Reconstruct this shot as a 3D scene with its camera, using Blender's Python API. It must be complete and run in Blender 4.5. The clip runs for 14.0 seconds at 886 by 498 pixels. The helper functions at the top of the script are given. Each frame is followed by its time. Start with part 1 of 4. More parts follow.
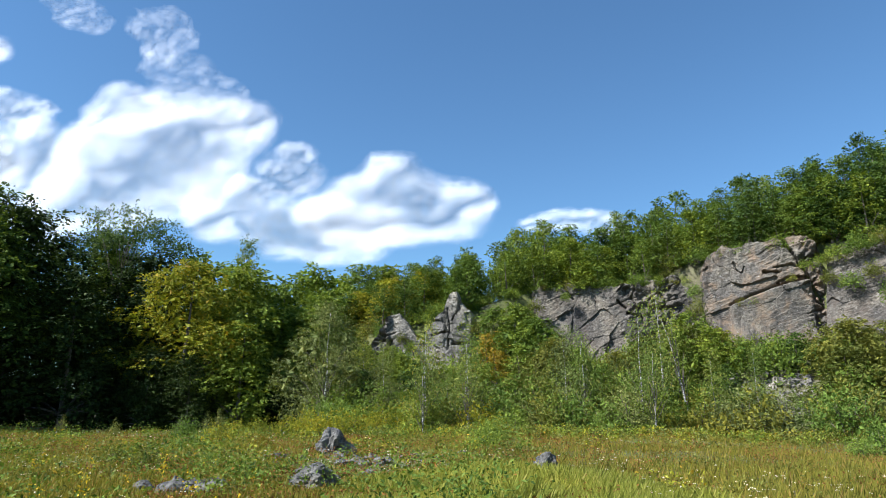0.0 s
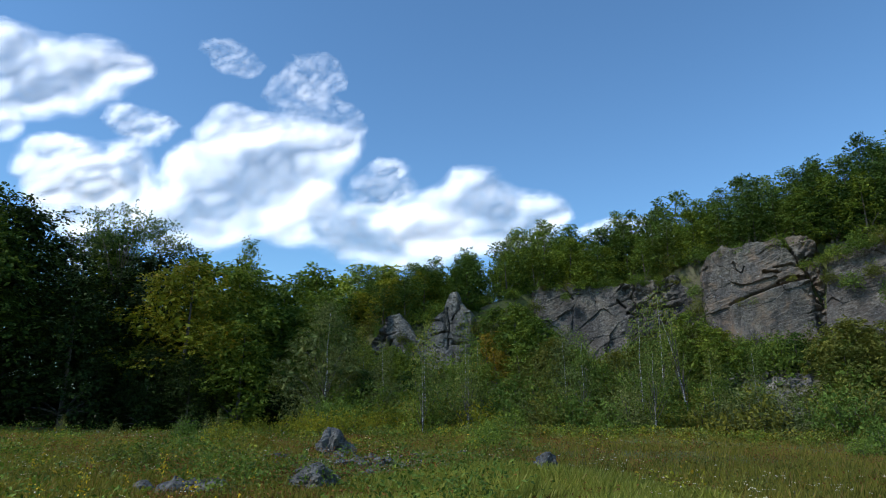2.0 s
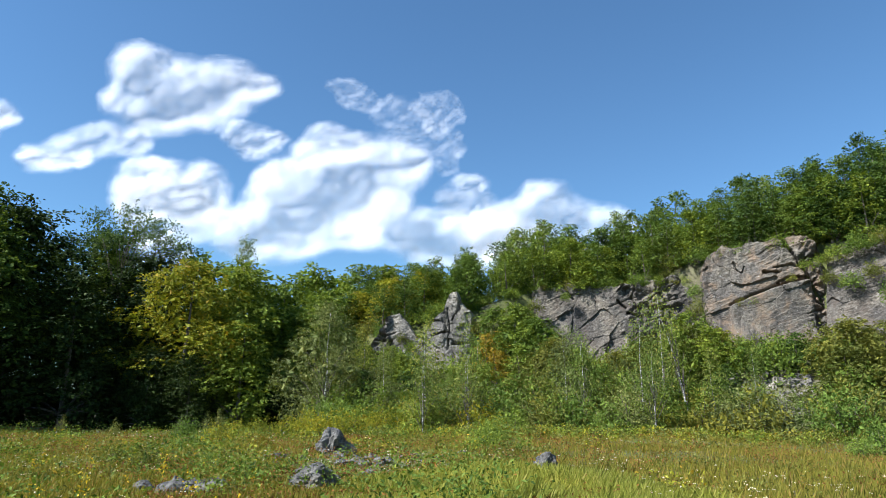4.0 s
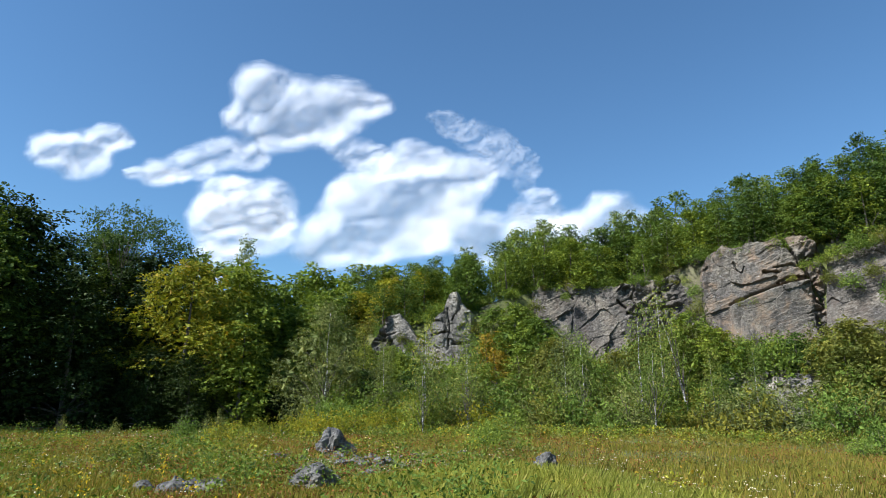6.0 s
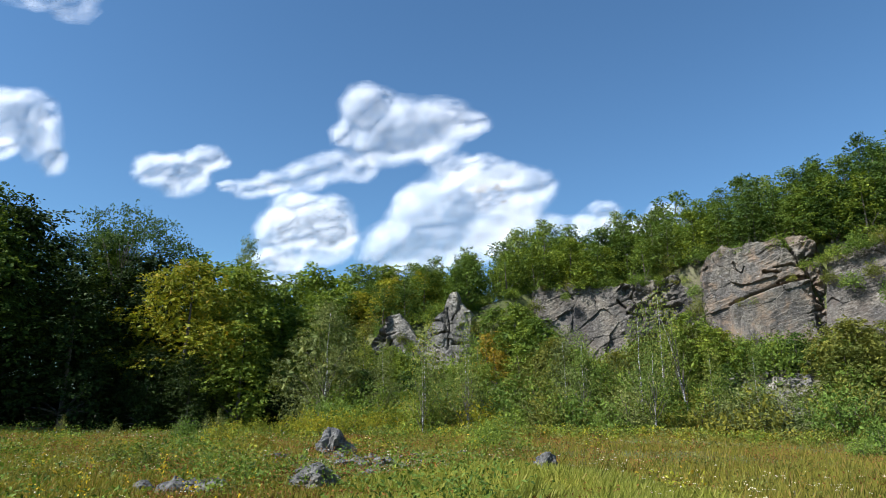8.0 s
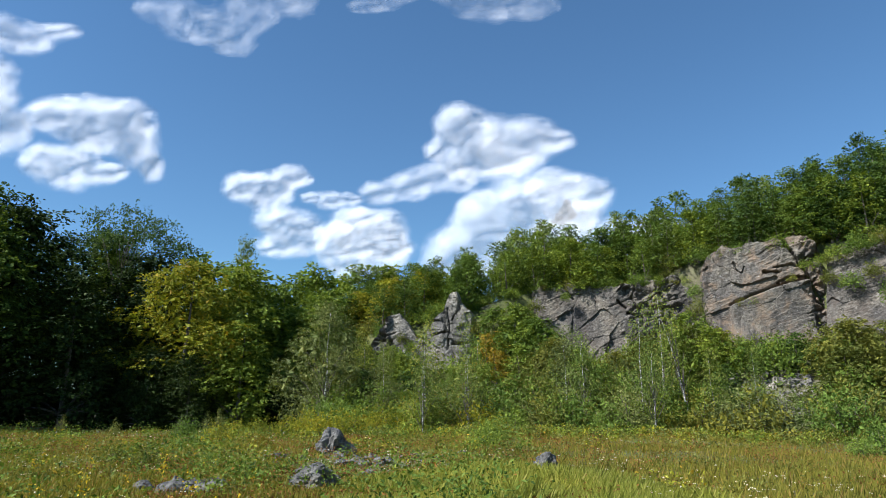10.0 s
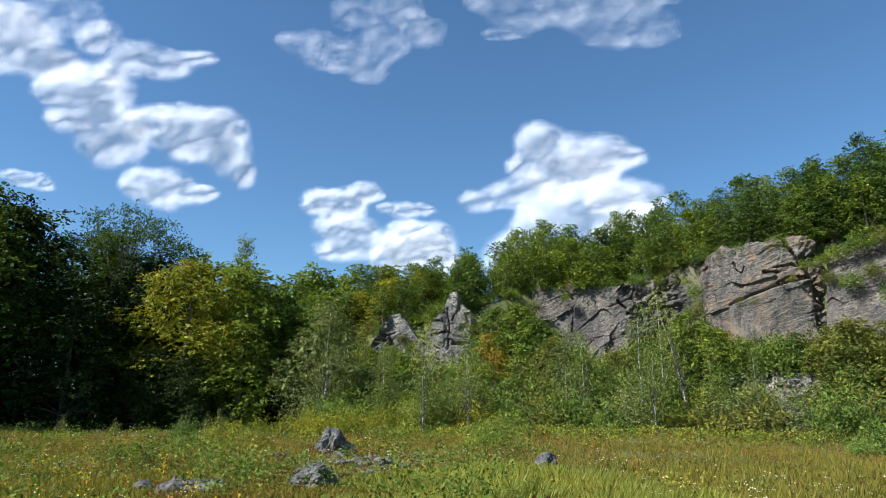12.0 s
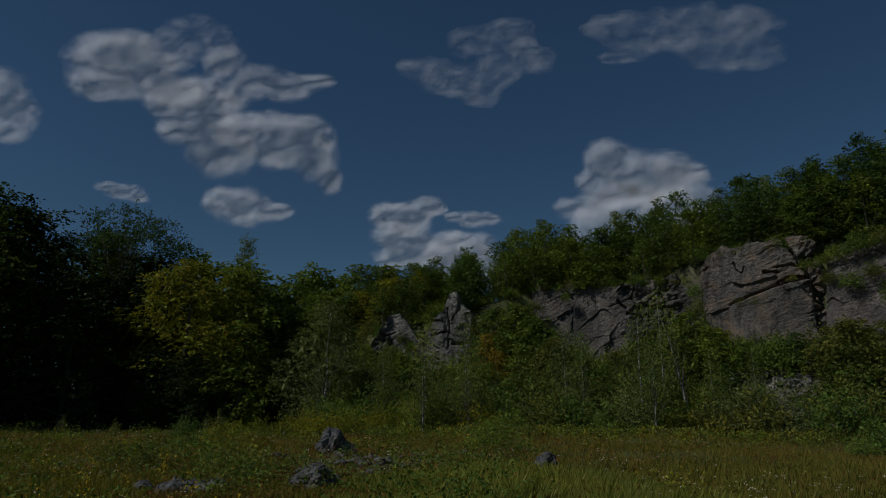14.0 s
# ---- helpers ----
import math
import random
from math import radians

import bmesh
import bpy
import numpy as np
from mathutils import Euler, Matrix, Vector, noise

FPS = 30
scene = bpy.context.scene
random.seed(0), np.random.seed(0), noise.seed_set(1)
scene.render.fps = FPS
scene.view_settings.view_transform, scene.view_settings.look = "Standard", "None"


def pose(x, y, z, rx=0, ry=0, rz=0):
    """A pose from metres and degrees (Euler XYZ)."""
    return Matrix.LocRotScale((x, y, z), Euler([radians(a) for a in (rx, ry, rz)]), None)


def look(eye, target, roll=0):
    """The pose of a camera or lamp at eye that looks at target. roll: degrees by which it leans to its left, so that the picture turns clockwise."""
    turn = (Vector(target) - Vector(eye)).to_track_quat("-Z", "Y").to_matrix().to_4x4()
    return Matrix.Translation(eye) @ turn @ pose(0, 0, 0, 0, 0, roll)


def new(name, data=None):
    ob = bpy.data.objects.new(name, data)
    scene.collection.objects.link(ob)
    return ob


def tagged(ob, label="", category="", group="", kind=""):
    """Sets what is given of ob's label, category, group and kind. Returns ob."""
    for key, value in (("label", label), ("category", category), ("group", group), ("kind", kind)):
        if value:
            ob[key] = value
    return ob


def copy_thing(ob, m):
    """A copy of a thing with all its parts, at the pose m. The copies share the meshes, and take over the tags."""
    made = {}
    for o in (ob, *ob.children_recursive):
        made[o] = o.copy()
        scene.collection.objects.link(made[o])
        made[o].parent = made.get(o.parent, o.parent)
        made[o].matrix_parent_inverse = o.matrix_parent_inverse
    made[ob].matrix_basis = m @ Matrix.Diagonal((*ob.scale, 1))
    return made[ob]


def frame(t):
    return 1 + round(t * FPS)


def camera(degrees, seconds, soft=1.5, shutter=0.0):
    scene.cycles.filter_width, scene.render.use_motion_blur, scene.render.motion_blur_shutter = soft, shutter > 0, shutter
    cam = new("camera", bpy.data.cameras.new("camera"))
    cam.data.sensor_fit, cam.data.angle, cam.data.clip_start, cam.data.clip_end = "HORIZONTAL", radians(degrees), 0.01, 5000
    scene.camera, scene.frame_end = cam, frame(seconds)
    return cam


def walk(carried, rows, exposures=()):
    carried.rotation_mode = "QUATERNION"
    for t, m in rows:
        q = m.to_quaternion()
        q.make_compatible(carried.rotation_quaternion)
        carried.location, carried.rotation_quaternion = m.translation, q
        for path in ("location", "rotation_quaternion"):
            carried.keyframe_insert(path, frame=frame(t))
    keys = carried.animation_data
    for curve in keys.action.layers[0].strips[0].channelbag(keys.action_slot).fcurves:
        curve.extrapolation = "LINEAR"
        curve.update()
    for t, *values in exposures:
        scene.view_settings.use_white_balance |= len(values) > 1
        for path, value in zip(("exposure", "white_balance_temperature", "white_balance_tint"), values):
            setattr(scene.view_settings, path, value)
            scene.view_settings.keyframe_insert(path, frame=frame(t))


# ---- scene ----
EYE = (0.0, 0.0, 1.6)
cam = camera(68, 14.0, soft=0.8)
walk(cam, [(0.0, pose(*EYE, 90 + 13.8, 0, 0)), (14.0, pose(*EYE, 90 + 13.8, 0, 0))],
     exposures=[(t, e, 6000, 10) for t, e in ((0.0, 1.2), (3.0, 1.2), (5.3, 1.18), (5.6, 1.14), (6.5, 0.98), (12.75, 0.97), (13.0, 0.52), (13.3, 0.1), (13.6, -0.65), (14.0, -1.6))])

# ---- light ----
scene.cycles.transparent_max_bounces = 72
SUN_AZ, SUN_EL = radians(-114), radians(45)          # from north (+y), clockwise
TO_SUN = Vector((math.sin(SUN_AZ) * math.cos(SUN_EL), math.cos(SUN_AZ) * math.cos(SUN_EL), math.sin(SUN_EL)))
world = bpy.data.worlds.new("sky")
scene.world = world
world.use_nodes = True
wn = world.node_tree.nodes
sky = wn.new("ShaderNodeTexSky")
sky.sky_type = "NISHITA"
sky.sun_disc = False
sky.sun_elevation, sky.sun_rotation = SUN_EL, SUN_AZ
sky.air_density, sky.dust_density, sky.ozone_density = 1.0, 0.05, 1.6
deepen = wn.new("ShaderNodeMix")
deepen.data_type, deepen.blend_type = "RGBA", "MULTIPLY"
deepen.inputs[0].default_value, deepen.inputs[7].default_value = 1.0, (0.76, 1.0, 1.10, 1)
world.node_tree.links.new(sky.outputs[0], deepen.inputs[6])
world.node_tree.links.new(deepen.outputs[2], wn["Background"].inputs[0])
wn["Background"].inputs[1].default_value = 0.064
sun_data = bpy.data.lights.new("sun", "SUN")
sun_data.energy, sun_data.angle, sun_data.color = 4.8, radians(0.53), (1.0, 0.975, 0.93)
sun_lamp = new("sun", sun_data)
sun_lamp.matrix_world = look(TO_SUN * 100, (0, 0, 0))


# ---- noise ----
def hashed(i, j, k, seed):
    h = (i.astype(np.int64) * 374761393 + j.astype(np.int64) * 668265263 + k.astype(np.int64) * 2147483647 + seed * 144665) & 0xFFFFFFFF
    h = ((h ^ (h >> 13)) * 1274126177) & 0xFFFFFFFF
    h = ((h ^ (h >> 16)) * 2246822519) & 0xFFFFFFFF
    return ((h ^ (h >> 15)) & 0xFFFFFF) / 16777215.0


def value_noise(x, y, z, seed=0):
    """Smooth noise, 0 to 1, for arrays."""
    i, j, k = np.floor(x), np.floor(y), np.floor(z)
    u, v, w = x - i, y - j, z - k
    u, v, w = (t * t * (3 - 2 * t) for t in (u, v, w))
    total = 0
    for a in (0, 1):
        for b in (0, 1):
            for c in (0, 1):
                total = total + hashed(i + a, j + b, k + c, seed) * (u if a else 1 - u) * (v if b else 1 - v) * (w if c else 1 - w)
    return total


def fbm(x, y, z, octaves=4, seed=0):
    total, norm, amp = 0, 0, 1.0
    for o in range(octaves):
        total = total + amp * value_noise(x * 2 ** o, y * 2 ** o, z * 2 ** o, seed + o * 17)
        norm += amp
        amp *= 0.5
    return total / norm


def ramp01(x, a, b):
    t = np.clip((np.asarray(x, float) - a) / (b - a), 0, 1)
    return t * t * (3 - 2 * t)


# ---- the lie of the land ----
def cliff_y(x):
    return np.interp(x, [-60, -30, -14, -8, 5, 10, 20, 27, 33, 40, 70, 140], [125, 105, 80, 69, 65, 67.2, 66.6, 62.6, 58.6, 53.6, 42, 25])


def cliff_foot(x):
    return np.interp(x, [-40, -16, -8, 4, 10, 22, 34, 60], [2, 3, 5.5, 6.5, 7.5, 7.0, 7.5, 7])


def cliff_top(x):
    return np.interp(x, [-40, -16, -8, 3, 9, 20, 25, 38, 60], [3.5, 6, 9.3, 11.0, 13.2, 13.6, 15.6, 15.9, 16.2])


def ground_z(x, y):
    x, y = np.asarray(x, float), np.asarray(y, float)
    g = y - cliff_y(x)
    foot, top = cliff_foot(x), cliff_top(x)
    talus = foot * np.clip(1 + g / np.interp(x, [-20, 0, 20, 34], [24, 23, 24, 22]), 0, 1) ** 1.25
    behind = (top - foot) * ramp01(g, -0.6, 0.8)
    slope = np.interp(x, [-30, -8, 5, 18, 34, 60], [0.10, 0.14, 0.15, 0.20, 0.36, 0.48])
    hill = slope * 42 * (1 - np.exp(-np.clip(g, 0, 400) / 42.0)) * 1.25
    near = np.exp(-(np.hypot(x, y - 40) / 160) ** 2)
    rough = (fbm(x * 0.12, y * 0.12, x * 0 + 3.1, 4, 5) - 0.5) * 0.9 * ramp01(np.hypot(x, y), 6, 30) + (fbm(x * 0.9, y * 0.9, x * 0, 2, 9) - 0.5) * 0.14
    bank = 0.35 * ramp01(-x - 0.3 * y, 2, 22) * ramp01(y, 18, 40)
    return (talus + behind + hill + bank) * near ** 0.15 + rough * near


def gz(x, y):
    return float(ground_z(np.array([x]), np.array([y]))[0])


# ---- materials ----
def material(name):
    m = bpy.data.materials.new(name)
    m.use_nodes = True
    nt = m.node_tree
    return m, nt, nt.nodes["Principled BSDF"]


def link(nt, a, b):
    nt.links.new(a, b)


def ramp_node(nt, source, stops):
    r = nt.nodes.new("ShaderNodeValToRGB")
    while len(r.color_ramp.elements) < len(stops):
        r.color_ramp.elements.new(0.5)
    for e, (p, col) in zip(r.color_ramp.elements, stops):
        e.position, e.color = p, (*col, 1)
    link(nt, source, r.inputs[0])
    return r.outputs[0]


def noise_node(nt, scale, detail=4, rough=0.6, coords="Object", distortion=0.0):
    tc = nt.nodes.new("ShaderNodeTexCoord")
    n = nt.nodes.new("ShaderNodeTexNoise")
    n.inputs["Scale"].default_value, n.inputs["Detail"].default_value = scale, detail
    n.inputs["Roughness"].default_value, n.inputs["Distortion"].default_value = rough, distortion
    link(nt, tc.outputs[coords], n.inputs["Vector"])
    return n.outputs[0]


def mix_node(nt, fac, a, b, how="MIX"):
    mx = nt.nodes.new("ShaderNodeMix")
    mx.data_type, mx.blend_type = "RGBA", how
    for sock, val in ((mx.inputs[0], fac), (mx.inputs[6], a), (mx.inputs[7], b)):
        if isinstance(val, (int, float)):
            sock.default_value = val
        elif isinstance(val, tuple):
            sock.default_value = (*val, 1)
        else:
            link(nt, val, sock)
    return mx.outputs[2]


def bump_node(nt, bsdf, height, strength=0.5, distance=0.1):
    b = nt.nodes.new("ShaderNodeBump")
    b.inputs["Strength"].default_value, b.inputs["Distance"].default_value = strength, distance
    link(nt, height, b.inputs["Height"])
    link(nt, b.outputs[0], bsdf.inputs["Normal"])


def leaf_material(name, dark, mid, light, glow=0.28, odd=None, rough=0.62):
    """Leaves: each leaf and each plant has a shade of its own; some light comes through them."""
    m, nt, bsdf = material(name)
    geo, info = nt.nodes.new("ShaderNodeNewGeometry"), nt.nodes.new("ShaderNodeObjectInfo")
    stops = [(0.0, dark), (0.5, mid), (0.93, light)]
    if odd:
        stops = [(0.0, dark), (0.5, mid), (0.86, light), (0.97, odd)]
    leaf = ramp_node(nt, geo.outputs["Random Per Island"], stops)
    whole = ramp_node(nt, info.outputs["Random"], [(0.0, (0.70, 0.74, 0.68)), (0.5, (1.08, 1.02, 0.95)), (1.0, (1.46, 1.24, 0.92))])
    tint = mix_node(nt, 1.0, leaf, whole, "MULTIPLY")
    patch = ramp_node(nt, noise_node(nt, 0.45, 3), [(0.3, (0.75, 0.8, 0.8)), (0.7, (1.25, 1.18, 1.0))])
    tint = mix_node(nt, 1.0, tint, patch, "MULTIPLY")
    link(nt, tint, bsdf.inputs["Base Color"])
    bsdf.inputs["Roughness"].default_value = rough
    bsdf.inputs["Specular IOR Level"].default_value = 0.14
    through_leaf = nt.nodes.new("ShaderNodeBsdfTranslucent")
    link(nt, mix_node(nt, 1.0, tint, (1.25, 1.15, 0.55), "MULTIPLY"), through_leaf.inputs[0])
    mx = nt.nodes.new("ShaderNodeMixShader")
    mx.inputs[0].default_value = glow
    link(nt, bsdf.outputs[0], mx.inputs[1])
    link(nt, through_leaf.outputs[0], mx.inputs[2])
    link(nt, mx.outputs[0], nt.nodes["Material Output"].inputs[0])
    return m


LEAF = {
    # shade of the side wood put into the leaf colour, translucency cut too
    "wood_shade": leaf_material("green leaves darkened for wood shade", (0.011, 0.022, 0.006), (0.022, 0.042, 0.010), (0.050, 0.082, 0.018), glow=0.14),
    "green": leaf_material("dark green leaves", (0.030, 0.057, 0.013), (0.064, 0.113, 0.022), (0.121, 0.184, 0.039)),
    "mid": leaf_material("mid green leaves", (0.056, 0.097, 0.016), (0.114, 0.179, 0.029), (0.192, 0.264, 0.048)),
    "bright": leaf_material("yellow-green leaves", (0.098, 0.118, 0.012), (0.190, 0.224, 0.020), (0.287, 0.308, 0.035), odd=(0.345, 0.246, 0.030)),
    "olive": leaf_material("olive leaves", (0.065, 0.080, 0.017), (0.125, 0.145, 0.028), (0.190, 0.205, 0.048)),
    "grey": leaf_material("grey-green willow leaves", (0.070, 0.090, 0.030), (0.130, 0.165, 0.055), (0.200, 0.235, 0.090)),
    "birch": leaf_material("birch leaves", (0.075, 0.105, 0.020), (0.140, 0.190, 0.040), (0.210, 0.265, 0.070), odd=(0.26, 0.24, 0.06)),
    "fresh": leaf_material("fresh bush leaves", (0.065, 0.105, 0.018), (0.130, 0.205, 0.036), (0.205, 0.290, 0.062)),
    "autumn": leaf_material("turning leaves", (0.105, 0.100, 0.015), (0.200, 0.180, 0.022), (0.275, 0.225, 0.032), odd=(0.25, 0.13, 0.02)),
    "rust": leaf_material("rust-red weeds", (0.075, 0.035, 0.016), (0.140, 0.070, 0.028), (0.200, 0.115, 0.038), glow=0.2),
}


def bark_material(name, base, dark, scale=(6, 6, 1.2), marks=False):
    m, nt, bsdf = material(name)
    tc, mp = nt.nodes.new("ShaderNodeTexCoord"), nt.nodes.new("ShaderNodeMapping")
    mp.inputs["Scale"].default_value = (1.5, 1.5, 14) if marks else scale
    n = nt.nodes.new("ShaderNodeTexNoise")
    n.inputs["Scale"].default_value, n.inputs["Detail"].default_value = 1.0, 5
    link(nt, tc.outputs["Object"], mp.inputs[0])
    link(nt, mp.outputs[0], n.inputs["Vector"])
    stops = [(0.42, dark), (0.54, base), (1.0, tuple(min(1, c * 1.15) for c in base))] if marks else [(0.3, dark), (0.7, base)]
    link(nt, ramp_node(nt, n.outputs[0], stops), bsdf.inputs["Base Color"])
    bsdf.inputs["Roughness"].default_value = 0.85
    bump_node(nt, bsdf, n.outputs[0], 0.5, 0.03)
    return m


BARK = bark_material("grey-brown bark", (0.16, 0.13, 0.10), (0.05, 0.04, 0.03))
BIRCH_BARK = bark_material("white birch bark", (0.46, 0.44, 0.39), (0.06, 0.05, 0.045), marks=True)


def rock_material(name, light, mid, dark, stain, stain_at=(0.55, 0.75), scale=1.0):
    """Limestone: bedding tones, pale breaks, dark lichen, iron stains."""
    m, nt, bsdf = material(name)
    large = noise_node(nt, 0.35 * scale, 5, 0.6)
    fine = noise_node(nt, 5.0 * scale, 8, 0.7)
    tone = ramp_node(nt, fine, [(0.28, dark), (0.48, mid), (0.72, light)])
    body = mix_node(nt, 1.0, tone, ramp_node(nt, large, [(0.34, (0.52, 0.52, 0.55)), (0.5, (0.85, 0.84, 0.82)), (0.64, (1.25, 1.2, 1.1))]), "MULTIPLY")
    stains = ramp_node(nt, noise_node(nt, 0.55 * scale, 6, 0.65, distortion=0.6), [(stain_at[0], (0, 0, 0)), (stain_at[1], (1, 1, 1))])
    body = mix_node(nt, stains, body, stain)
    tc, mp, streak = nt.nodes.new("ShaderNodeTexCoord"), nt.nodes.new("ShaderNodeMapping"), nt.nodes.new("ShaderNodeTexNoise")
    mp.inputs["Scale"].default_value = (1.1, 1.1, 0.14)
    streak.inputs["Scale"].default_value, streak.inputs["Detail"].default_value = 1.6, 6
    link(nt, tc.outputs["Object"], mp.inputs[0])
    link(nt, mp.outputs[0], streak.inputs["Vector"])
    body = mix_node(nt, ramp_node(nt, streak.outputs[0], [(0.52, (0, 0, 0)), (0.72, (0.75, 0.75, 0.75))]), body, tuple(c * 0.8 for c in dark))
    pale = ramp_node(nt, noise_node(nt, 2.3 * scale, 5, 0.7), [(0.62, (0, 0, 0)), (0.70, (0.8, 0.8, 0.8))])
    body = mix_node(nt, pale, body, tuple(min(0.6, c * 1.35) for c in light))
    link(nt, body, bsdf.inputs["Base Color"])
    bsdf.inputs["Roughness"].default_value = 0.9
    bsdf.inputs["Specular IOR Level"].default_value = 0.25
    bump_node(nt, bsdf, fine, 0.8, 0.14 / scale)
    return m


ROCK_GREY = rock_material("grey limestone", (0.38, 0.355, 0.31), (0.185, 0.17, 0.145), (0.05, 0.046, 0.04), (0.19, 0.145, 0.10), (0.62, 0.82))
ROCK_TAN = rock_material("tan and grey limestone", (0.255, 0.232, 0.202), (0.14, 0.122, 0.10), (0.042, 0.038, 0.033), (0.205, 0.142, 0.093), (0.49, 0.66))
ROCK_DARK = rock_material("dark weathered limestone", (0.25, 0.228, 0.195), (0.122, 0.106, 0.088), (0.04, 0.036, 0.031), (0.115, 0.085, 0.064), (0.52, 0.75))
STONE = rock_material("loose limestone", (0.30, 0.285, 0.26), (0.135, 0.128, 0.116), (0.025, 0.023, 0.020), (0.12, 0.095, 0.065), (0.6, 0.8), 3.0)


def ground_material():
    m, nt, bsdf = material("meadow soil and turf")
    turf = ramp_node(nt, noise_node(nt, 3.0, 8, 0.7), [(0.3, (0.040, 0.045, 0.014)), (0.5, (0.085, 0.095, 0.022)), (0.7, (0.14, 0.135, 0.035))])
    soil = ramp_node(nt, noise_node(nt, 7.0, 6, 0.7), [(0.3, (0.07, 0.055, 0.035)), (0.7, (0.19, 0.16, 0.11))])
    fac = ramp_node(nt, noise_node(nt, 0.22, 5, 0.6), [(0.52, (0, 0, 0)), (0.66, (1, 1, 1))])
    link(nt, mix_node(nt, fac, turf, soil), bsdf.inputs["Base Color"])
    bsdf.inputs["Roughness"].default_value = 0.95
    bump_node(nt, bsdf, noise_node(nt, 9.0, 6, 0.7), 0.8, 0.08)
    return m


GROUND = ground_material()
GRASS = leaf_material("meadow grass", (0.108, 0.112, 0.018), (0.193, 0.190, 0.030), (0.278, 0.250, 0.055), glow=0.3, odd=(0.32, 0.20, 0.07))
TALL_GRASS = leaf_material("tall pale grass", (0.120, 0.150, 0.026), (0.200, 0.235, 0.045), (0.280, 0.310, 0.080), glow=0.35, odd=(0.30, 0.29, 0.10))
PETAL = leaf_material("white petals", (0.60, 0.60, 0.56), (0.72, 0.72, 0.70), (0.80, 0.80, 0.78), glow=0.2)
GOLD = leaf_material("golden flower heads", (0.45, 0.30, 0.01), (0.58, 0.40, 0.015), (0.66, 0.48, 0.03), glow=0.2)


WHITE = (0.57, 0.57, 0.575)


def vapour_material(name, alpha, spread, low=0.40, high=0.62, size=0.020):
    """A thin skin of cloud that lets the sky through."""
    m, nt, bsdf = material(name)
    nt.nodes.remove(bsdf)
    near, far, both = nt.nodes.new("ShaderNodeBsdfDiffuse"), nt.nodes.new("ShaderNodeBsdfTranslucent"), nt.nodes.new("ShaderNodeAddShader")
    clear, out = nt.nodes.new("ShaderNodeBsdfTransparent"), nt.nodes.new("ShaderNodeMixShader")
    for k, (lobe, sign) in enumerate(((near, 1), (far, -1))):       # vapour has no faces: it scatters the sun alike from every side
        lobe.inputs[0].default_value = (*WHITE, 1)
        way = nt.nodes.new("ShaderNodeCombineXYZ")
        for sock, v in zip(way.inputs, TO_SUN * sign):
            sock.default_value = v
        link(nt, way.outputs[0], lobe.inputs["Normal"])
        link(nt, lobe.outputs[0], both.inputs[k])
    lo, hi = max(0.0, alpha - spread), min(1.0, alpha + spread)
    a = ramp_node(nt, noise_node(nt, size, 8, 0.7, distortion=0.6), [(low, (lo, lo, lo)), (high, (hi, hi, hi))])
    link(nt, a, out.inputs[0])
    link(nt, clear.outputs[0], out.inputs[1])
    link(nt, both.outputs[0], out.inputs[2])
    link(nt, out.outputs[0], nt.nodes["Material Output"].inputs[0])
    return m


VAPOUR = [vapour_material("faintest vapour", 0.008, 0.008, 0.34, 0.62), vapour_material("faint vapour", 0.020, 0.016, 0.34, 0.62), vapour_material("light vapour", 0.034, 0.012),
          vapour_material("dense vapour", 0.042, 0.006), vapour_material("torn vapour", 0.008, 0.008, 0.36, 0.70, 0.012), vapour_material("passing vapour", 0.11, 0.03)]


# ---- mesh helpers ----
def mesh_object(name, verts, faces, mat, parent=None, label="", smooth=False):
    me = bpy.data.meshes.new(name)
    if isinstance(faces, np.ndarray):
        n = faces.shape[1]
        me.vertices.add(len(verts))
        me.vertices.foreach_set("co", np.asarray(verts, np.float32).ravel())
        me.loops.add(faces.size)
        me.loops.foreach_set("vertex_index", faces.ravel().astype(np.int32))
        me.polygons.add(len(faces))
        me.polygons.foreach_set("loop_start", np.arange(0, faces.size, n, dtype=np.int32))
        me.update(calc_edges=True)
    else:
        me.from_pydata([tuple(v) for v in verts], [], faces)
    me.polygons.foreach_set("use_smooth", np.full(len(me.polygons), smooth))
    me.materials.append(mat)
    ob = new(name, me)
    if parent:
        ob.parent = parent
    if label:
        ob["label"] = label
    return ob


def tubes(paths, sides=7):
    """Tapered tubes along polylines of (point, radius)."""
    verts, faces = [], []
    for path in paths:
        base, n = len(verts), len(path)
        for i, (p, r) in enumerate(path):
            p = Vector(p)
            ahead = (Vector(path[min(i + 1, n - 1)][0]) - Vector(path[max(i - 1, 0)][0])).normalized()
            side = ahead.cross(Vector((0.31, 0.94, 0.13))).normalized()
            other = ahead.cross(side)
            for k in range(sides):
                a = 2 * math.pi * k / sides
                verts.append(p + (side * math.cos(a) + other * math.sin(a)) * r)
        for i in range(n - 1):
            for k in range(sides):
                a, b = base + i * sides + k, base + i * sides + (k + 1) % sides
                faces.append((a, b, b + sides, a + sides))
        faces.append(tuple(base + (n - 1) * sides + k for k in range(sides)))
    return verts, faces


def unit(v):
    return v / np.maximum(np.linalg.norm(v, axis=-1, keepdims=True), 1e-9)


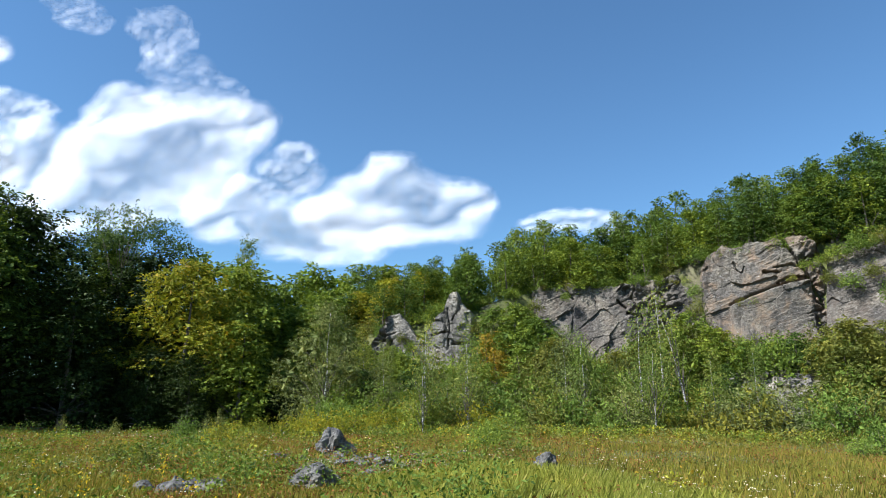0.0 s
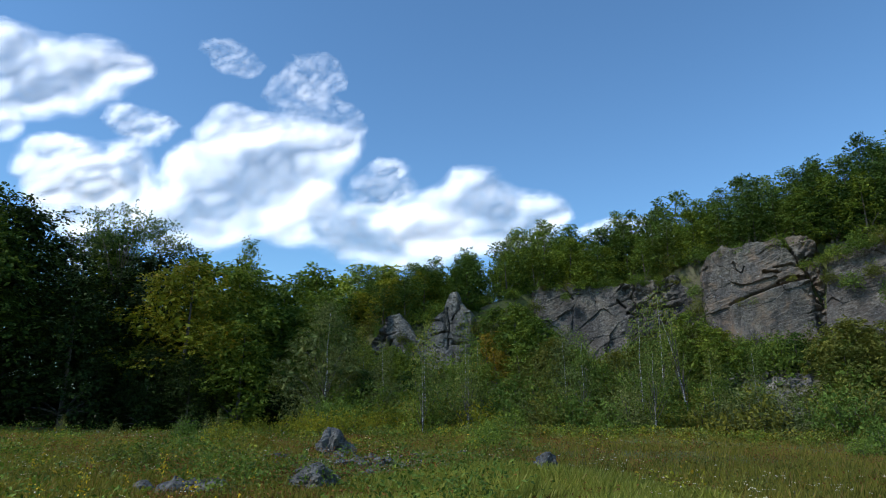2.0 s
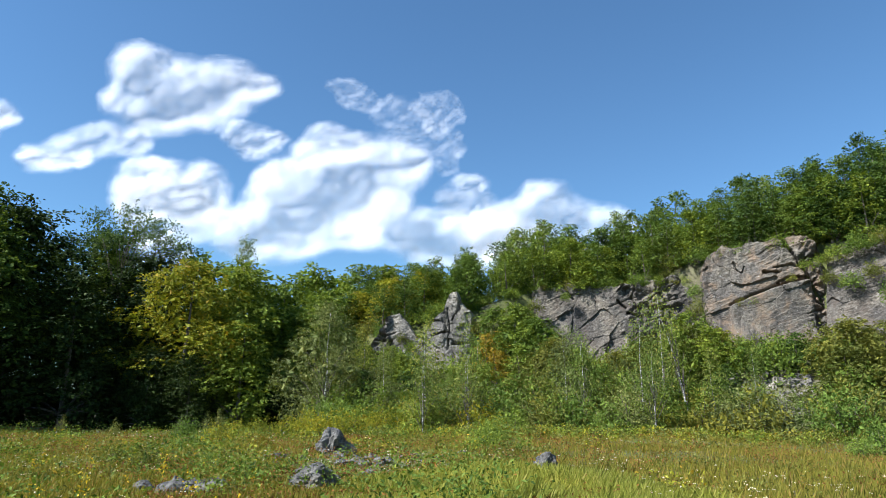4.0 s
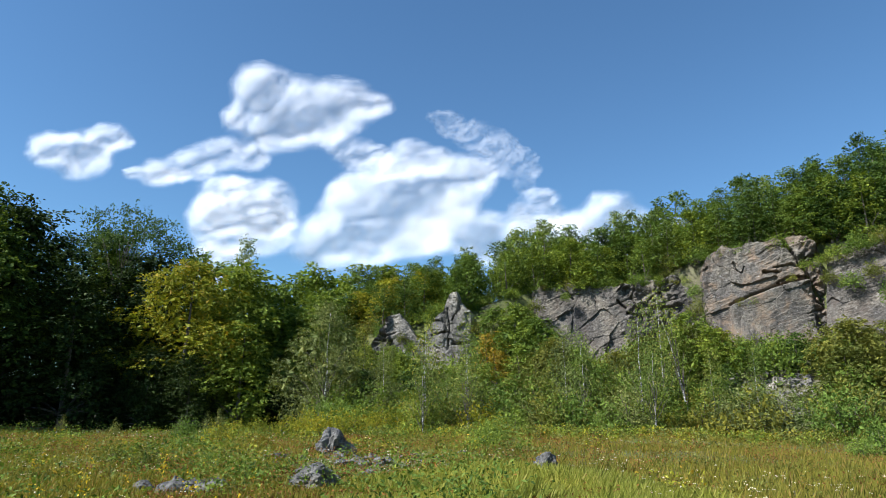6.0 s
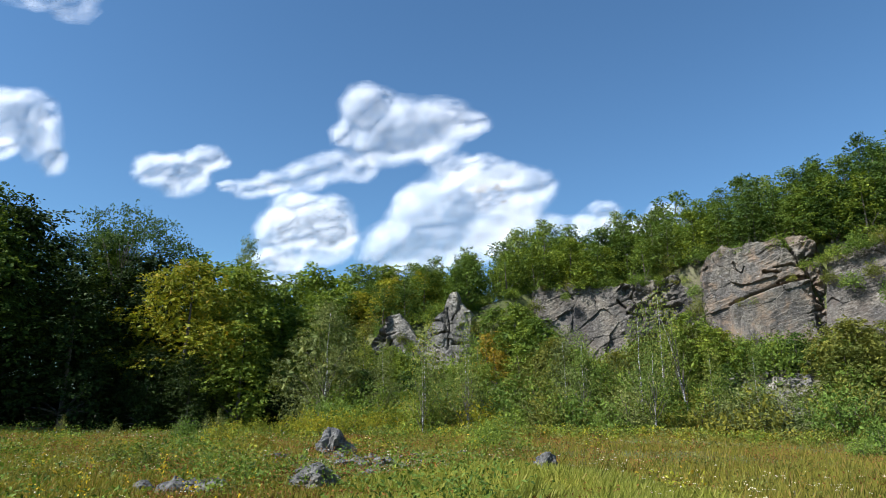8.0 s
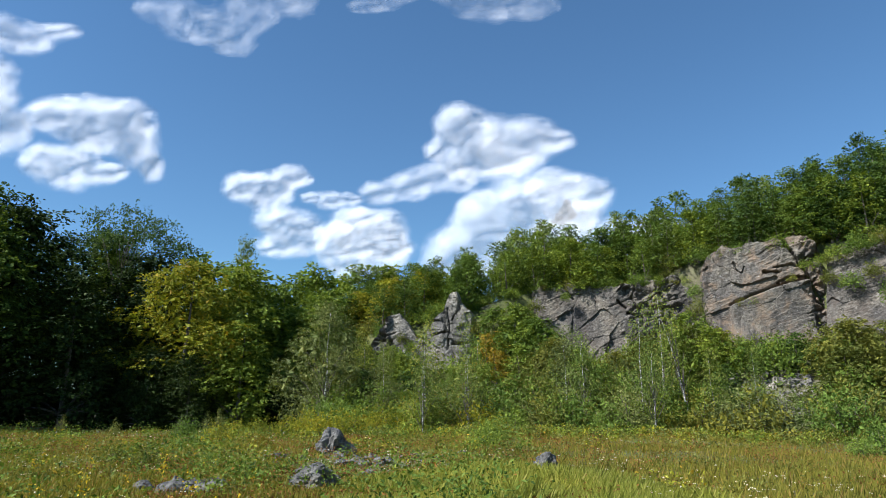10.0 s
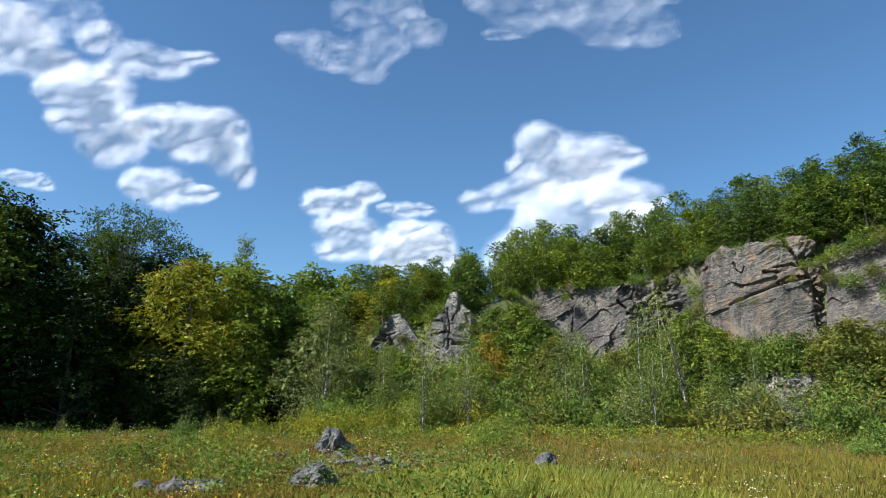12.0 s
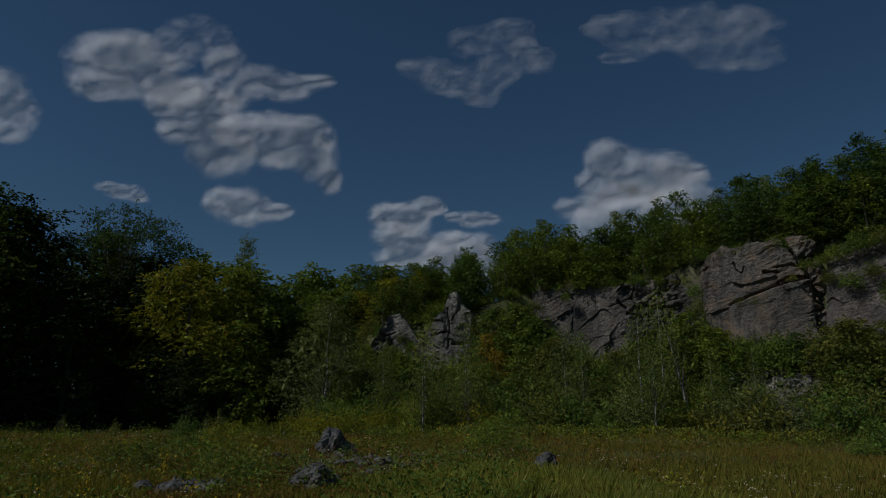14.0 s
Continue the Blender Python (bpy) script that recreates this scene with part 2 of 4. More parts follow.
def leaf_quads(rng, pos, axis, normal, length, width):
    """Diamond leaves with a slight fold, one quad each."""
    axis = unit(axis)
    side = unit(np.cross(normal, axis))
    nor = np.cross(axis, side)
    L, W = length[:, None], width[:, None]
    v = np.empty((len(pos), 4, 3))
    v[:, 0] = pos
    v[:, 1] = pos + axis * L * 0.45 + side * W * 0.5 + nor * W * 0.12
    v[:, 2] = pos + axis * L - nor * L * 0.12
    v[:, 3] = pos + axis * L * 0.45 - side * W * 0.5 + nor * W * 0.12
    return v.reshape(-1, 3), np.arange(len(pos) * 4).reshape(-1, 4)


def foliage(rng, lobes, twigs_per_m2, per_twig, leaf, twig, droop=0.25, spray=True, inner=0.25, fill=0):
    """Leaves on twigs that stand out from the skins of the lobes of a crown. lobes: (centre, radii). spray: the leaves of a twig lie in one
    level plane, as on beech and maple; otherwise they hang every way."""
    P, A, N = [], [], []
    up = np.array([0, 0, 1.0])
    for c, r in lobes:
        c, r = np.array(c, float), np.array(r, float)
        area = 4 * math.pi * (r[0] * r[1] * r[2]) ** (2 / 3)
        n = max(6, int(area * twigs_per_m2))
        d = unit(rng.normal(size=(n, 3)))
        d = d[rng.random(n) < np.clip(0.72 + 0.5 * d[:, 2], 0.3, 1)]
        n, k = len(d), per_twig
        depth = 1.0 - inner * rng.random(n) ** 1.5 - 0.25 * (rng.random(n) < 0.15)
        start = c + d * r * depth[:, None]
        t = rng.random((n, k))
        if spray:
            way = unit(d * np.array([1, 1, 0.25]) + rng.normal(size=(n, 3)) * np.array([0.5, 0.5, 0.2]) + up * -droop)
            flat = unit(up + rng.normal(size=(n, 3)) * 0.28 + d * 0.35)
            side = unit(np.cross(flat, way))
            sign = rng.choice([-1.0, 1.0], size=(n, k))
            off = sign * rng.random((n, k)) * 0.42 * (1.05 - t) + sign * 0.04
            reach = twig * (0.6 + 0.7 * rng.random(n))
            pos = start[:, None] + (way[:, None] * t[..., None] + side[:, None] * off[..., None]) * reach[:, None, None] - up * (0.14 * twig * t * t)[..., None]
            pos = pos + rng.normal(size=pos.shape) * 0.04 * twig
            ax = unit(way[:, None] + side[:, None] * (sign * 0.8)[..., None] + rng.normal(size=pos.shape) * 0.25)
            nor = unit(flat[:, None] + rng.normal(size=pos.shape) * 0.3)
        else:
            way = unit(d * np.array([1, 1, 0.5]) + rng.normal(size=(n, 3)) * 0.45 + up * -droop)
            lean = rng.normal(size=(n, k, 3)) * 0.75
            pos = start[:, None] + way[:, None] * (t * twig)[..., None] + lean * 0.2 * twig
            ax = unit(way[:, None] + lean + up * -droop)
            nor = unit(rng.normal(size=(n, k, 3)) * 0.6 + up * 0.4 + d[:, None] * 0.6)
        P.append(pos.reshape(-1, 3)), A.append(ax.reshape(-1, 3)), N.append(nor.reshape(-1, 3))
    P, A, N = np.concatenate(P), np.concatenate(A), np.concatenate(N)
    L = leaf * (0.65 + 0.7 * rng.random(len(P)))
    if fill:
        # the close foliage in the shade of the crown
        c, r = np.array([q[0] for q in lobes], float), np.array([q[1] for q in lobes], float)
        many = np.clip(fill * (r[:, 0] / 0.8) ** 2, fill, fill * 7).astype(int)
        c, r = np.repeat(c, many, 0), np.repeat(r, many, 0)
        m = len(c)
        P = np.concatenate([P, c + unit(rng.normal(size=(m, 3))) * r * 0.6 * rng.random((m, 1)) ** 0.5])
        A, N = np.concatenate([A, rng.normal(size=(m, 3))]), np.concatenate([N, rng.normal(size=(m, 3))])
        L = np.concatenate([L, np.minimum(r[:, 0] * 0.5, 0.55) * (0.7 + 0.5 * rng.random(m))])
    return leaf_quads(rng, P, A, N, L, L * 0.62)


def crown_lobes(rng, height, width, low, count, top=0.62, size=0.3, flat=0.68):
    """Lobes spread over an egg-shaped crown from low to height."""
    out = []
    for i in range(count):
        h = (i + 0.5) / count
        ring = math.sin(math.pi * min(1, max(0.06, (h * 0.93 + 0.1)) ** top)) ** 0.7
        a = i * 2.399 + rng.normal() * 0.5
        rad = width * 0.5 * ring * (0.45 + 0.4 * rng.random())
        r = width * size * (0.65 + 0.6 * rng.random()) * (0.6 + 0.5 * ring)
        z = low + (height - low) * h
        z = min(z, height - r * 0.55)
        out.append(((math.cos(a) * rad, math.sin(a) * rad, z), (r, r, r * flat)))
    return out


def trunk_paths(rng, height, radius, lobes, bend=0.3, reach=12):
    spine, n = [], 7
    x = y = 0.0
    for i in range(n):
        h = i / (n - 1)
        x, y = x + rng.normal() * bend * 0.25, y + rng.normal() * bend * 0.25
        spine.append(((x * h, y * h, -0.3 + (height * 0.9 + 0.3) * h), radius * (1.25 if i == 0 else 1) * (1 - 0.9 * h)))
    paths = [spine]
    for c, r in lobes[:reach]:
        h = max(0.12, min(0.85, (c[2] - 0.25 * height) / height))
        i = h * (n - 1)
        a, b = Vector(spine[int(i)][0]), Vector(spine[min(n - 1, int(i) + 1)][0])
        s = a.lerp(b, i % 1)
        e = Vector(c)
        m = s.lerp(e, 0.55) + Vector((0, 0, 0.06 * height * (e - s).length / max(height, 1)))
        rr = radius * (1 - 0.85 * h) * 0.55
        paths.append([(s, rr), (m, rr * 0.6), (e, rr * 0.15)])
    return paths


def plant(name, label, category, group, rng, lobes, trunk, bark, leaves, density, per_twig, leaf, twig, droop, spray, inner=0.25, fill=0):
    ob = new(name)
    tagged(ob, label, category, group)
    if category == "tree":
        v, f = tubes(trunk[:1], 8)
        mesh_object("trunk", v, f, bark, ob, smooth=True)
        v, f = tubes(trunk[1:], 5)
        mesh_object("branchwork", v, f, BARK, ob, smooth=True)
    else:
        v, f = tubes(trunk, 5)
        mesh_object("branchwork", v, f, bark, ob, smooth=True)
    v, f = foliage(rng, lobes, density, per_twig, leaf, twig, droop, spray, inner, fill)
    mesh_object("crown", v, f, leaves, ob)
    return ob


def broad_tree(seed, leaves, label, height=9.0, width=7.0, low=1.2, count=34, density=1.35, leaf=0.25, group="woodland trees on the hill", size=0.21, twig=0.0, fill=7, flat=0.68):
    rng = np.random.default_rng(seed)
    lobes = crown_lobes(rng, height, width, low, count, size=size, flat=flat)
    return plant("broadleaf_tree", label, "tree", group, rng, lobes, trunk_paths(rng, height, 0.02 * height, lobes), BARK, LEAF[leaves],
                 density, 12, leaf, twig or 0.8 + 0.02 * height, 0.15, True, fill=fill)


def birch_tree(seed, leaves, label, height=7.0, width=3.0, density=6.0, leaf=0.125, group="young birches", low=0.9, lean=0.3, radius=0.062, count=30):
    rng = np.random.default_rng(seed)
    lobes = []
    for i in range(count):
        h = (i + 0.5) / count
        a = i * 2.399 + rng.normal() * 0.4
        rad = width * 0.5 * (1 - h) ** 0.7 * (0.35 + 0.55 * rng.random())
        r = width * 0.22 * (0.55 + 0.5 * (1 - h)) * (0.7 + 0.5 * rng.random())
        lobes.append(((math.cos(a) * rad, math.sin(a) * rad, low + (height - low) * h), (r, r, r * 0.95)))
    return plant("birch_tree", label, "tree", group, rng, lobes, trunk_paths(rng, height, radius, lobes, lean, 14), BIRCH_BARK, LEAF[leaves],
                 density, 6, leaf, 0.45, 0.7, False, 0.6)


def bush(seed, leaves, label, height=2.2, width=2.8, density=2.9, leaf=0.17, count=12, group="bushes along the meadow's edge", spiky=0.0):
    rng = np.random.default_rng(seed)
    lobes = []
    for i in range(count):
        a, q = i * 2.399 + rng.normal() * 0.3, math.sqrt((i + 0.4) / count)
        rad = width * 0.5 * q * 0.8
        top = height * (1 - 0.55 * q * q) * (0.75 + 0.4 * rng.random())
        r = width * 0.2 * (0.75 + 0.5 * rng.random())
        lobes.append(((math.cos(a) * rad, math.sin(a) * rad, max(r * 0.4, top - r * 0.7)), (r * (1 - 0.4 * spiky), r * (1 - 0.4 * spiky), r * (0.9 + spiky))))
        lobes.append(((math.cos(a) * rad * 0.9, math.sin(a) * rad * 0.9, max(r * 0.2, top * 0.4)), (r, r, r)))
    stems = [[((0.05 * math.cos(k * 1.7), 0.05 * math.sin(k * 1.7), -0.15), 0.03), (Vector(lobes[k * 2][0]) * 0.6, 0.02), (Vector(lobes[k * 2][0]), 0.006)] for k in range(min(7, count))]
    return plant("bush", label, "bush", group, rng, lobes, stems, BARK, LEAF[leaves], density, 6, leaf, 0.42, -0.1, False, fill=5)


def stand(ob, x, y, scale=1.0, turn=0.0, tilt=(0, 0), sink=0.1, wide=1.0, low=-9.0):
    return Matrix.LocRotScale((x, y, max(low, gz(x, y)) - sink), Euler((radians(tilt[0]), radians(tilt[1]), turn)), (scale * wide, scale * wide, scale))


class Nursery:
    """Sets out a first plant, then copies of it."""

    def __init__(self, first):
        self.first, self.used = first, False

    def put(self, x, y, **how):
        m = stand(self.first, x, y, **how)
        if not self.used:
            self.used = True
            self.first.matrix_basis = m
            return self.first
        made = copy_thing(self.first, m)
        made.matrix_basis = m
        return made


# ---- ground ----
def build_ground():
    def spread(dense_lo, dense_hi, step, far):
        mid = np.arange(dense_lo, dense_hi + 0.01, step)
        out = np.geomspace(step * 1.3, far, 26)
        return np.concatenate([dense_lo - out[::-1], mid, dense_hi + out])
    xs, ys = spread(-56, 66, 0.8, 3800), spread(4, 118, 0.75, 3800)
    X, Y = np.meshgrid(xs, ys)
    Z = ground_z(X.ravel(), Y.ravel())
    nx, ny = len(xs), len(ys)
    idx = np.arange(nx * ny).reshape(ny, nx)
    faces = np.stack([idx[:-1, :-1], idx[:-1, 1:], idx[1:, 1:], idx[1:, :-1]], -1).reshape(-1, 4)
    ob = mesh_object("ground", np.stack([X.ravel(), Y.ravel(), Z], 1), faces, GROUND, smooth=True)
    tagged(ob, "uneven meadow floor and wooded slopes of an old quarry", "ground", kind="structure")


build_ground()


# ---- cliffs ----
def near_line(S, Z, path, width):
    """How near each place is to a broken line, 1 on it and 0 a width away."""
    best = np.full(S.shape, 1e9)
    for (s0, z0), (s1, z1) in zip(path[:-1], path[1:]):
        ds, dz = s1 - s0, z1 - z0
        t = np.clip(((S - s0) * ds + (Z - z0) * dz) / (ds * ds + dz * dz), 0, 1)
        best = np.minimum(best, np.hypot(S - s0 - t * ds, Z - z0 - t * dz))
    return np.exp(-(best / (0.72 * width)) ** 4)


def rock_face(label, ends, brink, foot, seed, mat, cell=2.2, relief=0.35, lean=0.1, cracks=(), slabs=(), broken=(2, 3), shear=0.25, bedding=0.05, sag=0.0, facet=0.10):
    """A broken limestone face between two ends on plan. brink: (share of the length, height) along its top. cracks: (path, width, depth), slabs:
    (path, jump): below such a path the face stands proud. broken: the stretch that has come apart in blocks."""
    rng = np.random.default_rng(seed)
    (ax, ay), (bx, by) = ends
    length = math.hypot(bx - ax, by - ay)
    low, high = min(foot), max(z for _, z in brink)
    nu, nv = int(length / 0.085), int((high - low) / 0.085)
    u = np.linspace(0, 1, nu)
    bow = np.sin(u * np.pi) * sag
    ox, oy = (by - ay) / length, -(bx - ax) / length      # outward, towards the meadow
    px, py = ax + (bx - ax) * u + ox * bow, ay + (by - ay) * u + oy * bow
    zb = np.interp(u, np.linspace(0, 1, len(foot)), foot)
    zt = np.interp(u, [q[0] for q in brink], [q[1] for q in brink]) + (np.round(fbm(u * length * 0.9, u * 0, u * 0, 3, seed) * 6) / 6 - 0.5) * 0.7
    U, V = np.meshgrid(u, np.linspace(0, 1, nv))
    Z = (zb[None] + (zt - zb)[None] * V).ravel()
    U = U.ravel()
    S = U * length
    zero = S * 0
    # blocks: nearest of jittered seeds in a sheared plane, each a leaning flat face
    ns, nz = int(length / cell) + 3, int((high - low) / (cell * 0.7)) + 3
    cs, cz = np.meshgrid(np.arange(ns) - 1.0, np.arange(nz) - 1.0)
    cs = (cs.ravel() + rng.random(cs.size) * 0.95) * cell
    cz = low + (cz.ravel() + rng.random(cz.size) * 0.95) * cell * 0.7
    cz = cz + shear * cs
    qs = S + (fbm(S * 1.1, Z * 1.1, zero, 3, seed + 3) - 0.5) * 0.35
    qz = Z + shear * S + (fbm(S * 1.1, Z * 1.1, zero + 9, 3, seed + 4) - 0.5) * 0.35
    ds, dz = qs[:, None] - cs, qz[:, None] - cz
    d = np.hypot(ds, dz * 1.4)
    k = np.argmin(d, axis=1)
    two = np.partition(d, 1, axis=1)
    gap = two[:, 1] - two[:, 0]
    pick = lambda A: np.take_along_axis(A, k[:, None], 1)[:, 0]
    apart = ramp01(U + (fbm(S * 0.5, Z * 0.5, zero, 3, seed + 8) - 0.5) * 0.25, broken[0], broken[0] + 0.06) * (1 - ramp01(U, broken[1] - 0.06, broken[1]))
    own, lean_s, lean_z = rng.random(len(cs)), rng.normal(size=len(cs)) * facet, rng.normal(size=len(cs)) * facet
    step = relief * (0.6 + 1.6 * apart)
    out = own[k] * step + (lean_s[k] * pick(ds) + lean_z[k] * pick(dz)) * (0.8 + 1.6 * apart)
    some = (rng.random(len(cs)) < 0.5)[k]
    out -= np.exp(-(gap / (0.09 + 0.10 * apart)) ** 2) * (0.015 + 0.05 * some + 0.4 * apart)
    # small blocks within the broken stretch
    small = np.round(fbm(S * 1.5 + 0.4 * Z, Z * 1.7 - 0.5 * S, zero, 2, seed + 43) * 9) / 9 - 0.5
    out += small * (0.5 * relief + 1.4 * apart)
    out += (np.abs(fbm(S * 1.2, Z * 1.9 + 0.5 * shear * S, zero, 4, seed + 11) - 0.5) * -2 + 0.3) * (0.08 + 0.25 * relief)
    out += (fbm(S * 4.5, Z * 7.0, zero, 3, seed + 12) - 0.5) * 0.09
    bed = qz * 1.9 + (fbm(S * 0.4, Z * 0.4, zero, 2, seed + 13) - 0.5) * 1.4
    out += ((bed % 1) - 0.5) * bedding * ramp01(fbm(S * 0.25, Z * 0.4, zero + 5, 3, seed + 17), 0.4, 0.55)
    metres = lambda path: [(q[0] * length, q[1]) for q in path]
    for path, jump in slabs:
        p = metres(path)
        line = np.interp(S, [q[0] for q in p], [q[1] for q in p]) + (fbm(S * 1.3, zero, zero, 3, seed + 21) - 0.5) * 0.22
        inside = ramp01(S, p[0][0] - 0.2, p[0][0] + 0.2) * (1 - ramp01(S, p[-1][0] - 0.15, p[-1][0] + 0.15))
        below = line - Z
        out = np.where((below > 0) & (inside > 0.5), out * 0.45, out) + inside * jump * (below > 0) * np.exp(-np.clip(below, 0, 9) * 0.28)
        out -= inside * np.exp(-((below + 0.14) / 0.16) ** 2) * 0.7
    for path, width, depth in cracks:
        wob = (fbm(S * 1.6, Z * 1.6, zero + 3, 3, seed + 61) - 0.5) * 0.3
        out -= near_line(S + wob, Z + wob, metres(path), width) * depth
    edge = ramp01(U, 0, 0.03) * (1 - ramp01(U, 0.97, 1))
    out = out - (1 - edge) * 0.9 - lean * (Z - low)
    ix = np.tile(np.arange(nu), nv)
    verts = np.stack([px[ix] + ox * out, py[ix] + oy * out, Z], 1)
    # the top runs back into the hill, and the foot down into the scree
    rows = [verts.reshape(nv, nu, 3)]
    last = rows[0][-1]
    for back, drop in ((0.5, 0.05), (1.4, -0.4), (3.2, -4.0)):
        rough = (fbm(u * length, u * 0 + back, u * 0, 3, seed + 5) - 0.5) * 0.5
        rows.append((last + np.stack([u * 0 - ox * back, u * 0 - oy * back, drop + rough], 1))[None])
    first = rows[0][0] + np.array([ox * 0.6, oy * 0.6, -3.0])
    verts = np.concatenate([first[None], *rows]).reshape(-1, 3)
    idx = np.arange(len(verts)).reshape(-1, nu)
    faces = np.stack([idx[:-1, :-1], idx[:-1, 1:], idx[1:, 1:], idx[1:, :-1]], -1).reshape(-1, 4)
    ob = new("rock_outcrop")
    cells = np.concatenate([k[:nu], k, *[k[-nu:]] * 3])[faces[:, 0]]
    for c in np.unique(cells):
        mine = faces[cells == c]
        used, local = np.unique(mine, return_inverse=True)
        mesh_object("block", verts[used], local.reshape(-1, 4), mat, ob)
    return tagged(ob, label, "cliff", "limestone faces of the quarry")


rock_face("low grey limestone crag with pale breaks", ((-7.34, 65.2), (-0.87, 63.6)), ((0, 7.1), (0.07, 8.5), (0.17, 9.3), (0.24, 10.4), (0.43, 10.9), (0.6, 9.7), (0.72, 8.6), (0.86, 8.0), (1, 8.3)), (4.5, 3.5), 19, ROCK_GREY, 1.6, 0.34,
          cracks=((((0.26, 6.9), (0.31, 7.7), (0.35, 8.2)), 0.22, 0.9), (((0.55, 6.4), (0.62, 6.0)), 0.2, 0.7), (((0.1, 7.6), (0.24, 8.6), (0.4, 9.0)), 0.1, 0.3)), broken=(-0.1, 0.34), sag=0.3, facet=0.22)
rock_face("tall grey limestone pillar with a horizontal crack", ((-1.81, 62.0), (2.61, 60.6)), ((0, 8.7), (0.12, 9.4), (0.27, 10.2), (0.4, 10.8), (0.47, 12.0), (0.57, 12.6), (0.68, 12.4), (0.76, 11.3), (0.89, 10.8), (0.98, 10.4), (1, 9.2)), (2.9, 2.4), 12, ROCK_GREY, 1.5, 0.3,
          cracks=((((0.15, 8.5), (0.52, 8.75)), 0.12, 0.6), (((0.6, 7.6), (0.95, 7.7)), 0.12, 0.6), (((0.6, 9.8), (0.66, 10.4), (0.72, 11.0)), 0.09, 0.5), (((0.5, 7.0), (0.53, 8.6), (0.5, 11.0)), 0.07, 0.35)), lean=0.08, sag=0.5, facet=0.2)
rock_face("long dark limestone wall above the scree", ((8.63, 66.0), (25.0, 63.0)), ((0, 13.1), (0.06, 14.2), (0.15, 13.9), (0.25, 14.4), (0.43, 13.8), (0.53, 13.8), (0.61, 14.0), (0.71, 14.3), (0.78, 14.3), (0.86, 14.7), (1, 14.4)), (7.0, 6.8), 13, ROCK_DARK, 2.6, 0.13, lean=0.22,
          cracks=((((0.17, 10.8), (0.26, 11.6)), 0.12, -0.35), (((0.53, 12.3), (0.58, 11.6)), 0.15, 0.6), (((0.72, 11.5), (0.84, 11.4)), 0.24, 1.2), (((0.59, 11.0), (0.65, 10.5)), 0.2, 0.8), (((0.2, 14.2), (0.27, 12.6)), 0.12, 0.4)), broken=(0.56, 0.92), shear=-0.6)
rock_face("high tan limestone face with leaning slabs and cracks", ((24.42, 61.5), (33.97, 57.0)), ((0, 14.4), (0.08, 16.1), (0.21, 16.9), (0.37, 16.6), (0.51, 16.9), (0.63, 16.9), (0.71, 16.7), (0.79, 17.2), (0.89, 17.2), (0.95, 16.5), (1, 15.1)), (10.0, 9.4, 8.0, 7.8), 14, ROCK_TAN, 3.2, 0.2, lean=0.12,
          slabs=((((0.24, 11.0), (0.45, 11.8), (0.66, 12.6), (0.88, 13.0)), 0.9),),
          cracks=((((0.29, 15.2), (0.32, 14.2), (0.36, 14.1), (0.38, 14.7)), 0.07, 0.35), (((0.53, 14.0), (0.64, 13.9)), 0.16, 0.7), (((0.71, 16.8), (0.8, 14.9), (0.85, 13.6), (0.89, 12.5), (0.94, 11.0)), 0.15, 1.0), (((0.62, 14.4), (0.75, 14.6), (0.83, 14.2)), 0.1, 0.5), (((0.62, 12.9), (0.72, 13.3), (0.86, 13.2)), 0.14, 0.7), (((0.86, 15.0), (0.95, 15.3)), 0.14, 0.6)), broken=(0.8, 1.1), shear=-0.3, bedding=0.1, sag=0.4)
rock_face("grey limestone slope under the trees", ((32.4, 56.0), (38.52, 49.0)), ((0, 14.3), (0.16, 14.7), (0.32, 15.3), (0.48, 16.2), (0.65, 16.4), (0.82, 16.5), (1, 16.4)), (9.4, 7.8), 15, ROCK_DARK, 2.6, 0.18, lean=0.35, shear=-0.5, bedding=0.09)
rock_face("broken grey ledge low on the scree", ((20.5, 53.0), (28.3, 50.2)), ((0, 3.6), (0.3, 4.3), (0.6, 4.7), (1, 4.4)), (1.6, 1.8, 2.2), 16, ROCK_GREY, 1.1, 0.35, lean=0.9, broken=(0.1, 0.8))


